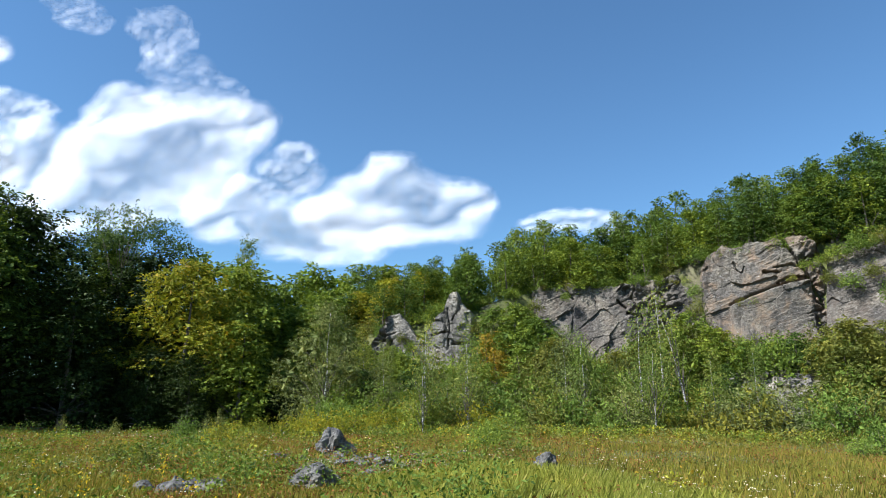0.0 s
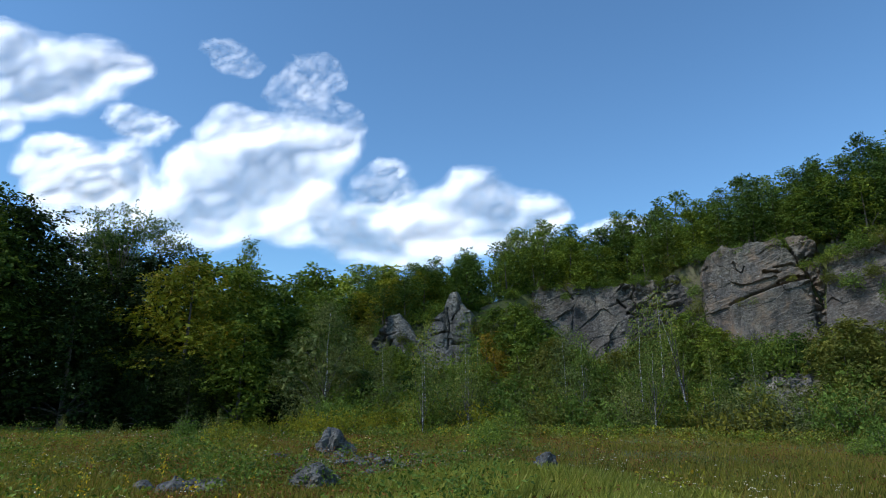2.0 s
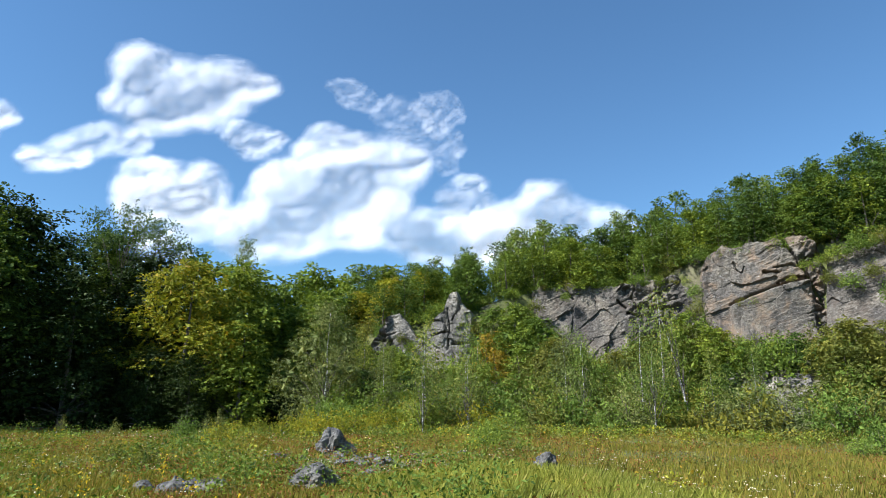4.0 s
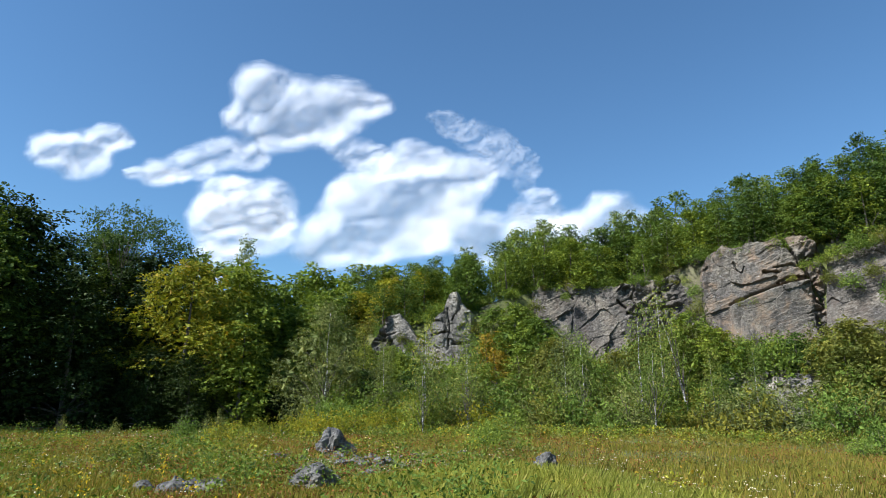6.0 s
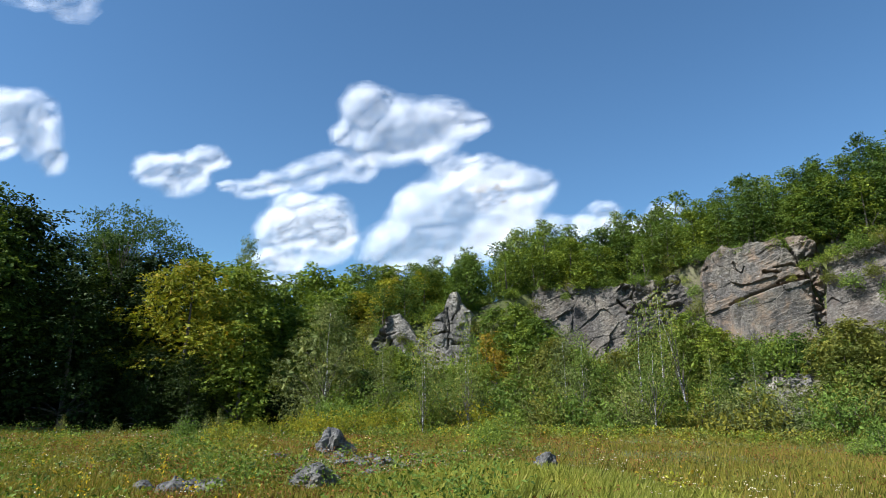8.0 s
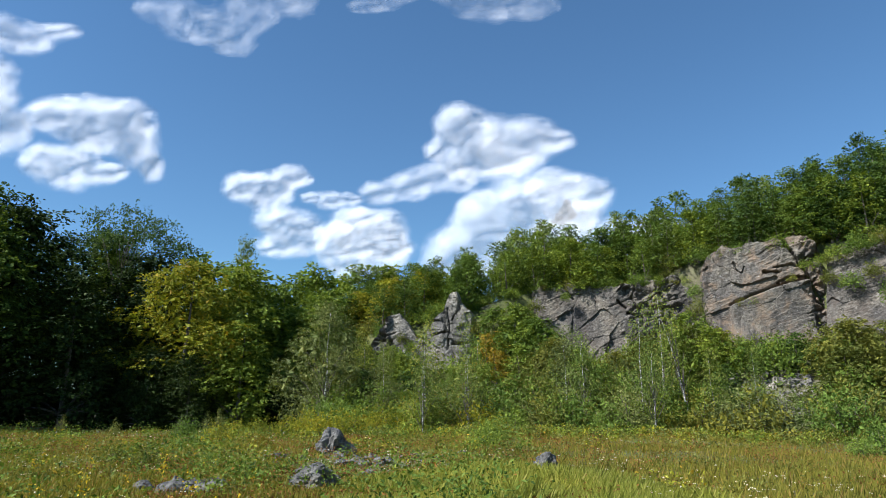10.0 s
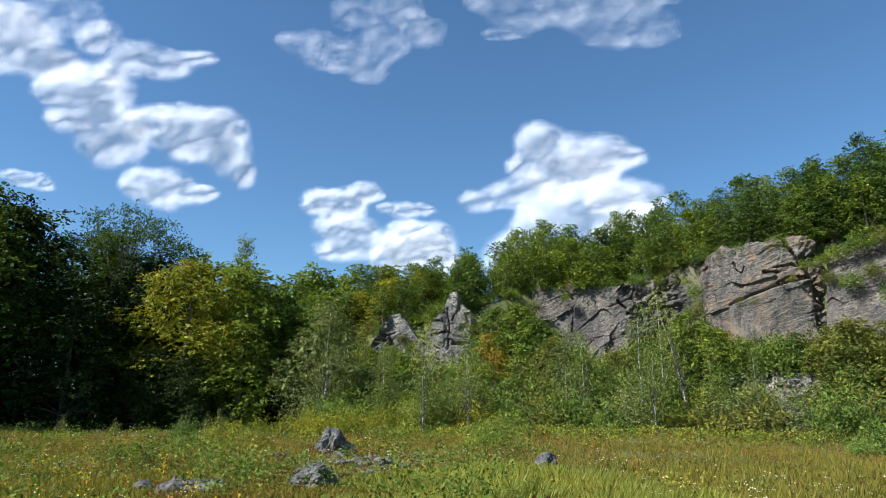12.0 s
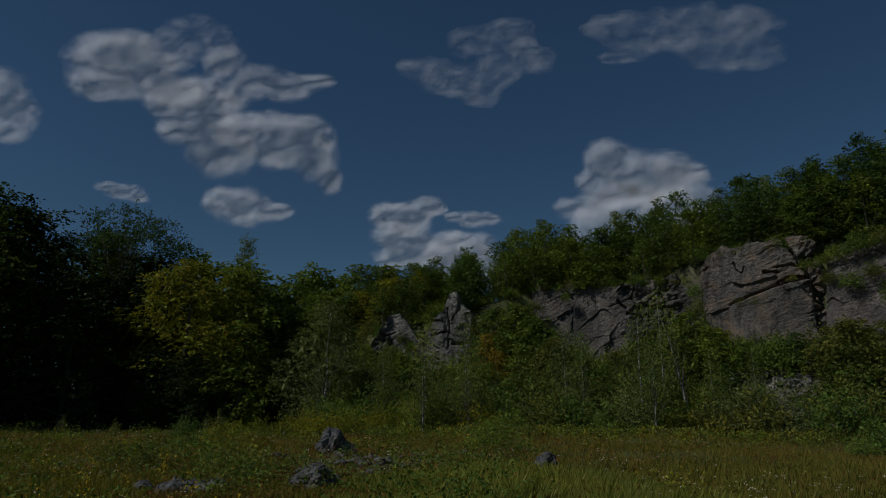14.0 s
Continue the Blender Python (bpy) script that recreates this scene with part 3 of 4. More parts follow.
# ---- woods on the hill ----
def build_hill_woods():
    rng = np.random.default_rng(41)
    how = dict(low=0.4, density=2.3, leaf=0.2, size=0.18, twig=0.5, fill=8)
    kinds = [Nursery(broad_tree(101, "green", "dense dark green broadleaf tree on the hill", **how)),
             Nursery(broad_tree(102, "mid", "rounded mid-green broadleaf tree on the hill", 8.6, 7.4, **how)),
             Nursery(broad_tree(103, "mid", "leafy green broadleaf tree on the hill", 9.6, 6.6, count=30, **how)),
             Nursery(broad_tree(104, "olive", "olive-green broadleaf tree on the hill", 8.8, 7.0, **how)),
             Nursery(broad_tree(105, "bright", "yellow-green broadleaf tree on the hill", 8.4, 7.2, **how)),
             Nursery(broad_tree(106, "green", "tall dark green broadleaf tree on the hill", 10.0, 6.4, count=30, **how))]
    weights = [0.29, 0.25, 0.21, 0.06, 0.03, 0.16]
    for row, g in enumerate((1.3, 4.6, 8.6, 13, 19)):
        x = -20 + (row % 2) * 2
        while x < 66 - row:
            xx = x + rng.normal() * 0.8
            y = float(cliff_y(xx)) + g + rng.normal() * (0.4 if row == 0 else 0.9)
            if abs(xx) / y < 0.80:
                small = 0.66 if row == 0 else 0.84
                k = int(rng.choice(6, p=weights))
                small *= float(np.interp(xx / y, [-0.2, -0.12, -0.05, 0.0, 0.07, 0.15, 0.3, 0.36, 0.48, 0.6, 0.68], [0.9, 0.86, 0.9, 0.92, 0.93, 0.98, 0.93, 0.88, 0.84, 0.95, 1.02]))
                kinds[k].put(xx, y, scale=small * (0.85 + 0.3 * rng.random()), turn=rng.random() * 6.28, tilt=tuple(rng.normal(size=2) * 3))
            x += 3.0 + 0.45 * row
    for k, x, s in ((0, 23.4, 0.62), (1, 25.6, 0.64), (2, 27.8, 0.62), (0, 30.0, 0.66), (5, 32.0, 0.62), (1, 34.0, 0.66), (0, 36.0, 0.66), (2, 38.0, 0.66), (5, 40.2, 0.66)):
        kinds[k].put(x, float(cliff_y(x)) + 1.6, scale=s, turn=rng.random() * 6.28)
    for x, y, s in ((-9.5, 74, 0.72), (-5.6, 72.5, 0.7), (-2.2, 71, 0.7), (-7.0, 78, 0.75)):
        kinds[4].put(x, y, scale=s, turn=rng.random() * 6.28)


build_hill_woods()


# ---- woods at the meadow's side ----
def build_side_woods():
    rng = np.random.default_rng(52)
    g = "tall trees beside the meadow"
    dark = Nursery(broad_tree(201, "green", "tall dark broadleaf tree beside the meadow", 18.5, 13, 4.6, 46, 0.9, 0.30, g, 0.17))
    # its darkened leaves stand in for the shade within this wood
    dark2 = Nursery(broad_tree(202, "wood_shade", "broad tree hanging over the meadow, leaves darkened for shade", 16.5, 14, 0.8, 50, 0.9, 0.30, g, 0.18))
    gold = Nursery(broad_tree(203, "bright", "broad yellow-green maple beside the meadow", 14, 11, 4.6, 50, 2.3, 0.2, g, 0.16, 0.7, 4, 0.45))
    mixed = Nursery(broad_tree(204, "mid", "mid-green tree beside the meadow", 13.5, 9, 0.8, 38, 1.05, 0.33, g, 0.2))
    # far-left ones stand out of view, added to block sun from the wood
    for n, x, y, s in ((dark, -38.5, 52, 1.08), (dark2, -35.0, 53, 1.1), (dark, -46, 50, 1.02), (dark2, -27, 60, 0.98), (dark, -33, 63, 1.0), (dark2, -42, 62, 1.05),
                       # the last two, small and dark, stand in for the maple's shaded lower crown
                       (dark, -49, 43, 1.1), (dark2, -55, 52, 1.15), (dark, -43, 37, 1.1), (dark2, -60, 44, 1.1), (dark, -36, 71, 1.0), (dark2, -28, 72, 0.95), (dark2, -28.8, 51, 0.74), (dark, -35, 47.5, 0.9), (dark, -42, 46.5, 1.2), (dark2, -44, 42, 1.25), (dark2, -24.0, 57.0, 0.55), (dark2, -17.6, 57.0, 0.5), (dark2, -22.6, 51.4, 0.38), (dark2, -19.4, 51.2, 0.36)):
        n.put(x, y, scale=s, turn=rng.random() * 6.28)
    gold.put(-21.2, 54.0, scale=1.0, turn=1.0)
    for x, y, s in ((-18, 58, 1.05), (-15.5, 62, 1.0), (-21.5, 68, 1.25), (-14.5, 72, 1.15), (-25, 66, 1.25), (-11.5, 60, 0.72), (-16, 52.5, 0.62), (-12.5, 66, 0.85)):
        mixed.put(x, y, scale=s, turn=rng.random() * 6.28)
    rng2 = np.random.default_rng(205)
    lobes = []
    for i in range(74):
        q, a = math.sqrt((i + 0.5) / 74), i * 2.399 + rng2.normal() * 0.2
        r = 0.75 + 0.5 * rng2.random()
        lobes.append(((6.0 * q * math.cos(a), 6.0 * q * math.sin(a), 12.6 + 6.0 * math.sqrt(1 - 0.85 * q * q) * (0.55 + 0.5 * rng2.random())), (r, r, r * 0.6)))
    ash = plant("broadleaf_tree", "thin-crowned ash with sky between its branches", "tree", g, rng2, lobes, trunk_paths(rng2, 18.0, 0.2, lobes, 0.9, 16), BARK, LEAF["green"],
                2.6, 7, 0.2, 0.6, 0.2, False, 0.6)
    ash.matrix_basis = stand(ash, -29.6, 60, 1.06, 0.7)
    rng3 = np.random.default_rng(206)
    lobes = crown_lobes(rng3, 9.6, 7.6, 0.6, 44, size=0.15, flat=0.9)
    feathery = plant("birch_tree", "rounded feathery grey-green birch beside the meadow", "tree", "young birches", rng3, lobes, trunk_paths(rng3, 9.6, 0.09, lobes, 0.4, 30), BIRCH_BARK, LEAF["grey"],
                     4.2, 7, 0.13, 0.5, 0.55, False, 0.4, 6)
    feathery.matrix_basis = stand(feathery, -9.0, 51, 1.0, 0.4)
    far = Nursery(broad_tree(207, "mid", "green tree in the wood behind the quarry", 12, 8, 1, 32, 1.0, 0.36, "wood behind the quarry"))
    for i in range(16):
        x = -40 + i * 2.6 + rng.normal()
        far.put(x, 92 + rng.normal() * 4 - 0.3 * x * 0, scale=(0.95 + 0.25 * rng.random()) * float(np.interp(x, [-14, -8, 0], [1, 0.72, 0.5])), turn=rng.random() * 6.28)


SPIRE = None


def build_spire():
    ob = birch_tree(208, "birch", "slender pointed birch above the side wood", 18.0, 4.4, 5.0, 0.18, "young birches", 6, radius=0.13, count=40)
    ob.matrix_basis = stand(ob, -19.2, 62.5, 1.0, 0.3)
    return ob


build_side_woods()
SPIRE = build_spire()
SWAYING = [SPIRE]


# ---- small trees at the foot of the rocks ----
def build_foot_trees():
    rng = np.random.default_rng(58)
    g = "small trees at the foot of the rocks"
    olive = Nursery(broad_tree(221, "olive", "spreading olive-green sallow on the scree", 6.4, 6.6, 0.5, 32, 2.6, 0.19, g, 0.18, 0.45, 9))
    green = Nursery(broad_tree(222, "mid", "leafy green small tree at the foot of the rocks", 6.2, 5.6, 0.5, 30, 2.6, 0.19, g, 0.18, 0.45, 9))
    gold = Nursery(broad_tree(223, "autumn", "small tree turning yellow by the rock pillar", 4.4, 3.2, 0.5, 22, 1.9, 0.2, g))
    dark = Nursery(broad_tree(224, "green", "small dark green rounded tree on the scree", 6.0, 5.4, 0.3, 30, 2.6, 0.18, g, 0.18, 0.42, 9))
    fresh = Nursery(broad_tree(225, "fresh", "small fresh green rounded tree on the scree", 5.6, 4.8, 0.3, 28, 2.6, 0.17, g, 0.18, 0.42, 9))
    for n, x, y, s in ((fresh, 6.2, 54, 0.72), (fresh, 8.6, 53, 0.6), (green, 10.0, 48, 0.56), (fresh, 12.6, 52, 0.58), (olive, 14.4, 55, 0.55), (fresh, 16.2, 50, 0.62), (dark, 17.8, 54, 0.62), (green, 19.2, 47, 0.5), (green, 3.4, 50, 0.55),
                       (fresh, 0.6, 52, 0.5), (dark, -2.2, 53, 0.62), (green, -3.6, 56, 0.6), (dark, -6.0, 51, 0.62), (olive, 5.0, 47.5, 0.45), (fresh, 13.0, 44.5, 0.42), (dark, 22.0, 52.0, 0.5), (fresh, 15.0, 46, 0.42), (green, 7.4, 43.5, 0.4), (green, 10.9, 57, 0.55),
                       (dark, 28.6, 53.6, 0.6), (dark, 30.6, 52.8, 0.5), (olive, 24.0, 57.5, 0.6), (dark, 18.8, 60.0, 0.5), (olive, 27.6, 45.5, 0.72), (olive, 30.8, 45.0, 0.92), (olive, 29.6, 48, 0.9), (olive, 33.5, 44, 0.95), (green, 19.6, 55, 0.86), (green, 22.4, 55.5, 0.8), (green, 25.0, 54.5, 0.56),
                       (green, 27.4, 54.6, 0.45), (olive, 17.6, 57, 0.7), (green, 6.4, 59, 1.05), (green, 4.8, 60.5, 0.95), (green, 8.2, 57.5, 0.9), (olive, 9.2, 54, 0.75), (gold, 3.9, 57.5, 1.0), (gold, 4.5, 55.5, 0.7),
                       (green, -4.6, 60, 0.6), (green, -9.5, 62, 1.0), (green, -7.0, 59, 0.7), (green, 11.2, 54.5, 0.62), (green, 37.5, 51.5, 0.5), (olive, 34.5, 53.5, 0.4), (green, 22.4, 60.2, 0.85), (olive, 21.4, 58.6, 0.7), (green, 7.8, 63.4, 0.85), (green, 10.4, 62.0, 0.55), (olive, 37.6, 50.2, 0.5), (green, 40, 48, 0.6)):
        n.put(x, y, scale=s, turn=rng.random() * 6.28)


build_foot_trees()


# ---- birches and bushes on the scree ----
def build_birches():
    rng = np.random.default_rng(63)
    kinds = [Nursery(birch_tree(301, "birch", "young birch with a white trunk on the scree")),
             Nursery(birch_tree(302, "birch", "slim young birch with small pale leaves on the scree", 8.0, 3.0)),
             Nursery(birch_tree(303, "grey", "airy grey-green young birch on the scree", 7.4, 3.6)),
             Nursery(birch_tree(304, "fresh", "bright green young birch on the scree", 6.4, 3.4))]
    for k, x, y, s, lean in ((0, -1.1, 41, 0.86, 0), (1, 1.4, 44, 0.82, 1), (2, 8.6, 47, 0.8, 2), (0, 12.2, 41.5, 0.98, -2), (1, 15.6, 47.5, 1.0, -4),
                             (3, 10.2, 50, 0.8, 0), (0, 17.4, 43, 0.66, 0), (1, 20.5, 44, 0.6, 0), (2, -4.2, 48, 0.7, 0), (0, -6.6, 54, 0.8, 0), (3, 2.6, 53, 0.66, 0)):
        ob = kinds[k].put(x, y, scale=1.18 * s, turn=rng.random() * 6.28, tilt=(0, lean))
        SWAYING.append(ob)
    pole = Nursery(birch_tree(310, "birch", "young birch with a clean pale trunk at the meadow's edge", 5.2, 2.6, 6.0, 0.12, low=2.0, radius=0.055, count=22))
    for x, y, s in ((1.45, 40.5, 1.0), (12.4, 39.6, 1.05), (-1.2, 39.5, 0.9), (9.4, 45, 1.1)):
        SWAYING.append(pole.put(x, y, scale=s, turn=rng.random() * 6.28))
    bare = birch_tree(309, "birch", "leaning birch with a bare pale trunk on the scree", 8.2, 2.0, 1.6, 0.13, low=3.2, radius=0.085, count=16)
    bare.matrix_basis = stand(bare, 17.0, 46.5, 1.0, 0.2, (0, -8))
    return kinds


build_birches()


def build_bushes():
    rng = np.random.default_rng(74)
    fresh = Nursery(bush(401, "fresh", "fresh green leafy bush at the meadow's edge", density=4.4, leaf=0.13))
    grey = Nursery(bush(402, "grey", "grey-green willow bush on the scree", 2.6, 3.0, 4.2, 0.13, spiky=0.5))
    olive = Nursery(bush(403, "olive", "olive-green bush on the scree", 2.4, 3.2, 2.3, 0.19))
    mid = Nursery(bush(404, "mid", "dense green bush on the rocks", 2.8, 3.4, 2.3, 0.19))
    bright = Nursery(bush(405, "bright", "yellow-green bush at the meadow's edge", 2.2, 2.8, 4.2, 0.13, spiky=0.5))
    # leaf colour carries the shade under the side wood's trees
    shade = Nursery(bush(407, "wood_shade", "green undergrowth in the side wood, leaves darkened for shade", 2.8, 3.4, 2.3, 0.19))
    gold = Nursery(bush(406, "autumn", "bush turning yellow at the meadow's edge", 1.6, 2.2))
    # the hem of the meadow
    for i in range(46):
        x = -8 + i * 0.78 + rng.normal() * 0.4
        y = float(np.interp(x, [-9, 0, 12, 20, 28], [44, 40, 39, 34, 29])) + rng.random() * 5
        n = ((fresh, grey, fresh, olive, bright) if x < 17 else (fresh, grey, olive, olive, grey))[int(rng.integers(5))] if x > -1 else (bright, gold, fresh)[int(rng.integers(3))]
        n.put(x, y, scale=0.75 + 0.45 * rng.random(), turn=rng.random() * 6.28)
    # up the scree to the foot of the rocks
    for i in range(100):
        x = -9 + rng.random() * 50
        cy = float(cliff_y(x))
        y = cy - 3 - rng.random() * 19
        if abs(x) / y > 0.78 or (19 < x < 28.5 and 39 < y < 54.5 and (y > 47 or rng.random() < 0.75)) or (7 < x < 22 and y > cy - 5) or (24 < x < 34 and y > cy - 4):
            continue
        n = (mid, olive, grey, fresh, mid)[int(rng.integers(5))]
        n.put(x, y, scale=0.7 + 0.6 * rng.random(), turn=rng.random() * 6.28)
    for x, y, s, n in ((30.5, 44, 1.7, olive), (27.5, 45, 1.3, mid), (33, 46, 1.5, olive), (24.6, 54.5, 1.3, mid), (22.0, 56, 1.2, mid), (24.3, 61.0, 0.9, mid), (24.0, 62.2, 0.7, olive), (24.6, 59.6, 0.9, mid), (34.2, 52.6, 0.7, olive), (33.2, 54.2, 0.7, mid), (27.0, 53.5, 1.2, mid), (20.2, 57, 1.3, olive),
                       (36, 49.5, 1.1, olive), (5, 62.5, 1.2, mid), (6, 60.5, 1.2, fresh), (-3.4, 62.2, 1.0, mid), (4.2, 58, 1.0, gold), (3.6, 57, 1.0, gold), (2.0, 29.5, 0.55, fresh), (13.6, 63.5, 0.5, mid), (22.3, 48.4, 0.8, mid), (25.6, 47.6, 0.7, olive), (20.6, 49.4, 0.8, grey)):
        n.put(x, y, scale=s, turn=rng.random() * 6.28)
    # shrubs along the brink
    for i in range(60):
        x = -9 + i * 0.9 + rng.normal() * 0.4
        y = float(cliff_y(x)) + 0.9 + rng.random() * 2.2
        if abs(x) / y < 0.8 and not (25 < x < 35 and rng.random() < 0.45):
            (mid, olive, mid, fresh)[int(rng.integers(4))].put(x, y, scale=0.45 + 0.45 * rng.random(), turn=rng.random() * 6.28, sink=0.3, low=float(cliff_top(x)) - 0.3)
    # shrubs rooted on the tops of the rocks and in their cracks
    for (ax, ay), (bx, by), za, zb, n, back in (((8.8, 66), (24.6, 63), 13.8, 14.2, 22, 1.5), ((24.6, 61.5), (33.8, 57), 16.0, 16.4, 11, 1.1), ((32.6, 56), (38.5, 49.5), 14.2, 16.0, 12, 1.8), ((-7, 65.2), (-1, 63.7), 9.0, 8.4, 8, 0.9), ((-1.6, 62), (2.8, 60.8), 10.2, 10.4, 5, 1.0)):
        for i in range(n):
            t = (i + rng.random()) / n
            m = stand(mid.first, ax + (bx - ax) * t, ay + (by - ay) * t + back + rng.random() * 0.5, 0.28 + 0.4 * rng.random() ** 2, rng.random() * 6.28)
            m.translation.z = za + (zb - za) * t - 0.35
            made = copy_thing((mid, olive, fresh, mid)[int(rng.integers(4))].first, m)
            made.matrix_basis = m
    for x, y, z, s, n in ((24.5, 62.6, 12.4, 0.55, mid), (24.3, 62.4, 10.4, 0.7, olive), (24.6, 62.0, 8.8, 0.8, mid), (27.4, 59.6, 11.0, 0.34, olive), (28.2, 59.2, 11.2, 0.3, mid), (31.2, 57.6, 13.1, 0.26, olive), (33.6, 56.0, 12.6, 0.5, olive),
                          (34.4, 54.2, 11.8, 0.6, mid), (35.6, 53.2, 12.6, 0.55, olive), (37.2, 51.2, 11.6, 0.7, olive), (36.2, 52.0, 10.4, 0.7, mid), (12.4, 65.4, 12.6, 0.34, mid), (9.2, 65.4, 11.4, 0.55, olive), (8.7, 65.6, 9.6, 0.7, mid), (3.0, 61.4, 8.8, 0.5, olive), (-4.0, 64.2, 8.2, 0.4, olive), (-3.2, 63.8, 7.4, 0.4, mid)):
        m = stand(n.first, x, y, s, rng.random() * 6.28)
        m.translation.z = z - 0.3
        made = copy_thing(n.first, m)
        made.matrix_basis = m
    # a few low bushes in the meadow
    for x, y, s, n in ((-8.0, 18.5, 0.3, olive), (-7.4, 18.0, 0.26, gold), (-6.2, 18.3, 0.24, fresh), (-4.6, 16.0, 0.27, fresh), (-9.5, 20, 0.28, olive), (-7, 26, 0.4, gold), (-9.5, 29, 0.5, bright),
                       (1.6, 25.5, 0.46, fresh), (18, 28, 0.62, fresh), (16.5, 27, 0.4, fresh), (-12.5, 33, 0.5, fresh)):
        n.put(x, y, scale=s, turn=rng.random() * 6.28, sink=0.05)
    for x, y, s, n in ((26.0, 58.4, 1.0, mid), (27.4, 57.6, 0.9, olive), (28.8, 56.8, 1.0, mid), (30.2, 56.2, 0.9, mid), (31.6, 55.4, 1.1, olive), (33.0, 54.4, 1.0, mid), (25.0, 59.4, 1.0, olive)):
        n.put(x, y, scale=s, turn=rng.random() * 6.28)
    # grey seed-headed weeds against the dark wood
    for x, y, s in ((-13.4, 38.5, 0.5), (-12.6, 38.2, 0.55), (-15.4, 40, 0.4), (-19.5, 40.5, 0.36), (-23.5, 42, 0.4)):
        grey.put(x, y, scale=s, turn=rng.random() * 6.28, sink=0.05, wide=0.55)
    # undergrowth of the side wood, its leaves coloured dark for the shade
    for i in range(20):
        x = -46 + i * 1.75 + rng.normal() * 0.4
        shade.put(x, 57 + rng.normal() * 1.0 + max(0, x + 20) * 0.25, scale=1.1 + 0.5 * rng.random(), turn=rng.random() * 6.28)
    # tall weeds before the dark wood
    for x, y, s in ((-8.2, 41, 0.9), (-7.0, 40, 0.8), (-5.6, 40.5, 0.9), (-9.6, 42, 0.7), (-11.8, 44, 0.6), (-4.2, 41, 0.7), (-13.6, 45, 0.5)):
        bright.put(x, y, scale=s, turn=rng.random() * 6.28)


build_bushes()


# ---- boulders and stones ----
def stone_mesh(seed, size, detail=4, sharp=0.6):
    bm = bmesh.new()
    bmesh.ops.create_icosphere(bm, subdivisions=detail, radius=1)
    co = np.array([v.co[:] for v in bm.verts])
    rng = np.random.default_rng(seed)
    planes = unit(rng.normal(size=(16, 3)))
    depth = 0.62 + 0.36 * rng.random(16)
    scale = np.min(np.where(co @ planes.T > 0.05, depth / np.maximum(co @ planes.T, 0.05), 9), axis=1)
    r = np.minimum(1.0, scale)
    r += (fbm(*(co * 2.2 + seed).T, 5, seed) - 0.5) * sharp + (0.5 - np.abs(fbm(*(co * 3.5 + seed).T, 4, seed + 5) - 0.5) * 4) * 0.11
    r -= 0.2 * ramp01(fbm(*(co * 2.4 + seed * 3).T, 3, seed + 9), 0.54, 0.64)
    for v, p, q in zip(bm.verts, co, r):
        v.co = Vector(p * q * np.array(size) * 0.5)
        v.co.z = max(v.co.z, -0.28 * size[2])
    me = bpy.data.meshes.new("boulder")
    bm.to_mesh(me)
    bm.free()
    me.materials.append(STONE)
    return me


def build_stones():
    for seed, x, y, size, turn, label in ((3, -2.6, 14.2, (1.25, 1.0, 0.76), 0.2, "pitted grey limestone boulder lying in the meadow"),
                                          (8, -3.75, 23.6, (1.45, 1.4, 1.45), 0.9, "upright pitted limestone boulder beside gravel"),
                                          (21, 2.55, 16.8, (0.84, 0.62, 0.76), 0.1, "brown-grey stump-like rock in tall grass"),
                                          (23, -5.4, 22.2, (0.9, 0.7, 0.42), 0.4, "flat grey limestone boulder among weeds")):
        ob = new("boulder", stone_mesh(seed, size, 5))
        ob.matrix_basis = pose(x, y, gz(x, y) + 0.2 * size[2], 0, 0, math.degrees(turn))
        tagged(ob, label, "boulder", "boulders in the meadow")
    rng = np.random.default_rng(85)
    meshes = [stone_mesh(30 + k, (0.3, 0.25, 0.2), 2) for k in range(6)]
    spots = [(-5.1 + rng.normal() * 0.5, 14.2 + rng.normal() * 0.25, 1.25) for _ in range(22)]
    spots += [(-2.6 + rng.normal() * 1.0, 20.6 + rng.normal() * 1.7, 0.95) for _ in range(40)] + [(-1.9, 20.6, 1.4), (-0.55, 18.2, 1.0), (-1.0, 18.6, 0.8)]
    spots += [(-2.0 + rng.normal() * 0.7, 12.7 + rng.normal() * 0.4, 0.4) for _ in range(10)]
    for x, y, s in spots:
        s *= 0.75 + 0.95 * rng.random()
        ob = new("stone", meshes[int(rng.integers(6))])
        ob.matrix_basis = Matrix.LocRotScale((x, y, gz(x, y) + 0.05 * s), Euler((0, 0, rng.random() * 6.28)), (s, s, s))
        tagged(ob, "small pale limestone lying on the meadow", "stone", "loose stones in the meadow")


build_stones()


def build_scree():
    rng = np.random.default_rng(88)
    base = [np.array([v.co[:] for v in stone_mesh(60 + k, (0.5, 0.4, 0.32), 1).vertices]) for k in range(4)]
    tri = np.array([p.vertices[:] for p in stone_mesh(60, (0.5, 0.4, 0.32), 1).polygons])
    V, F, n = [], [], 0
    for i in range(520):
        x, y = 19.5 + rng.random() * 9.5, 46.5 + rng.random() * 8
        if rng.random() < 0.35:
            x, y = 24.5 + rng.normal() * 1.2, 50 + rng.normal() * 2.5
        a, s = rng.random() * 6.28, 0.35 + 1.1 * rng.random() ** 2
        v = base[i % 4] * s
        v = np.stack([v[:, 0] * math.cos(a) - v[:, 1] * math.sin(a) + x, v[:, 0] * math.sin(a) + v[:, 1] * math.cos(a) + y, v[:, 2] + gz(x, y) + 0.05], 1)
        V.append(v)
        F.append(tri + n)
        n += len(v)
    tagged(mesh_object("scree", np.concatenate(V), np.concatenate(F), ROCK_GREY), "grey broken stones on the quarry slope", "scree", kind="stuff")


build_scree()


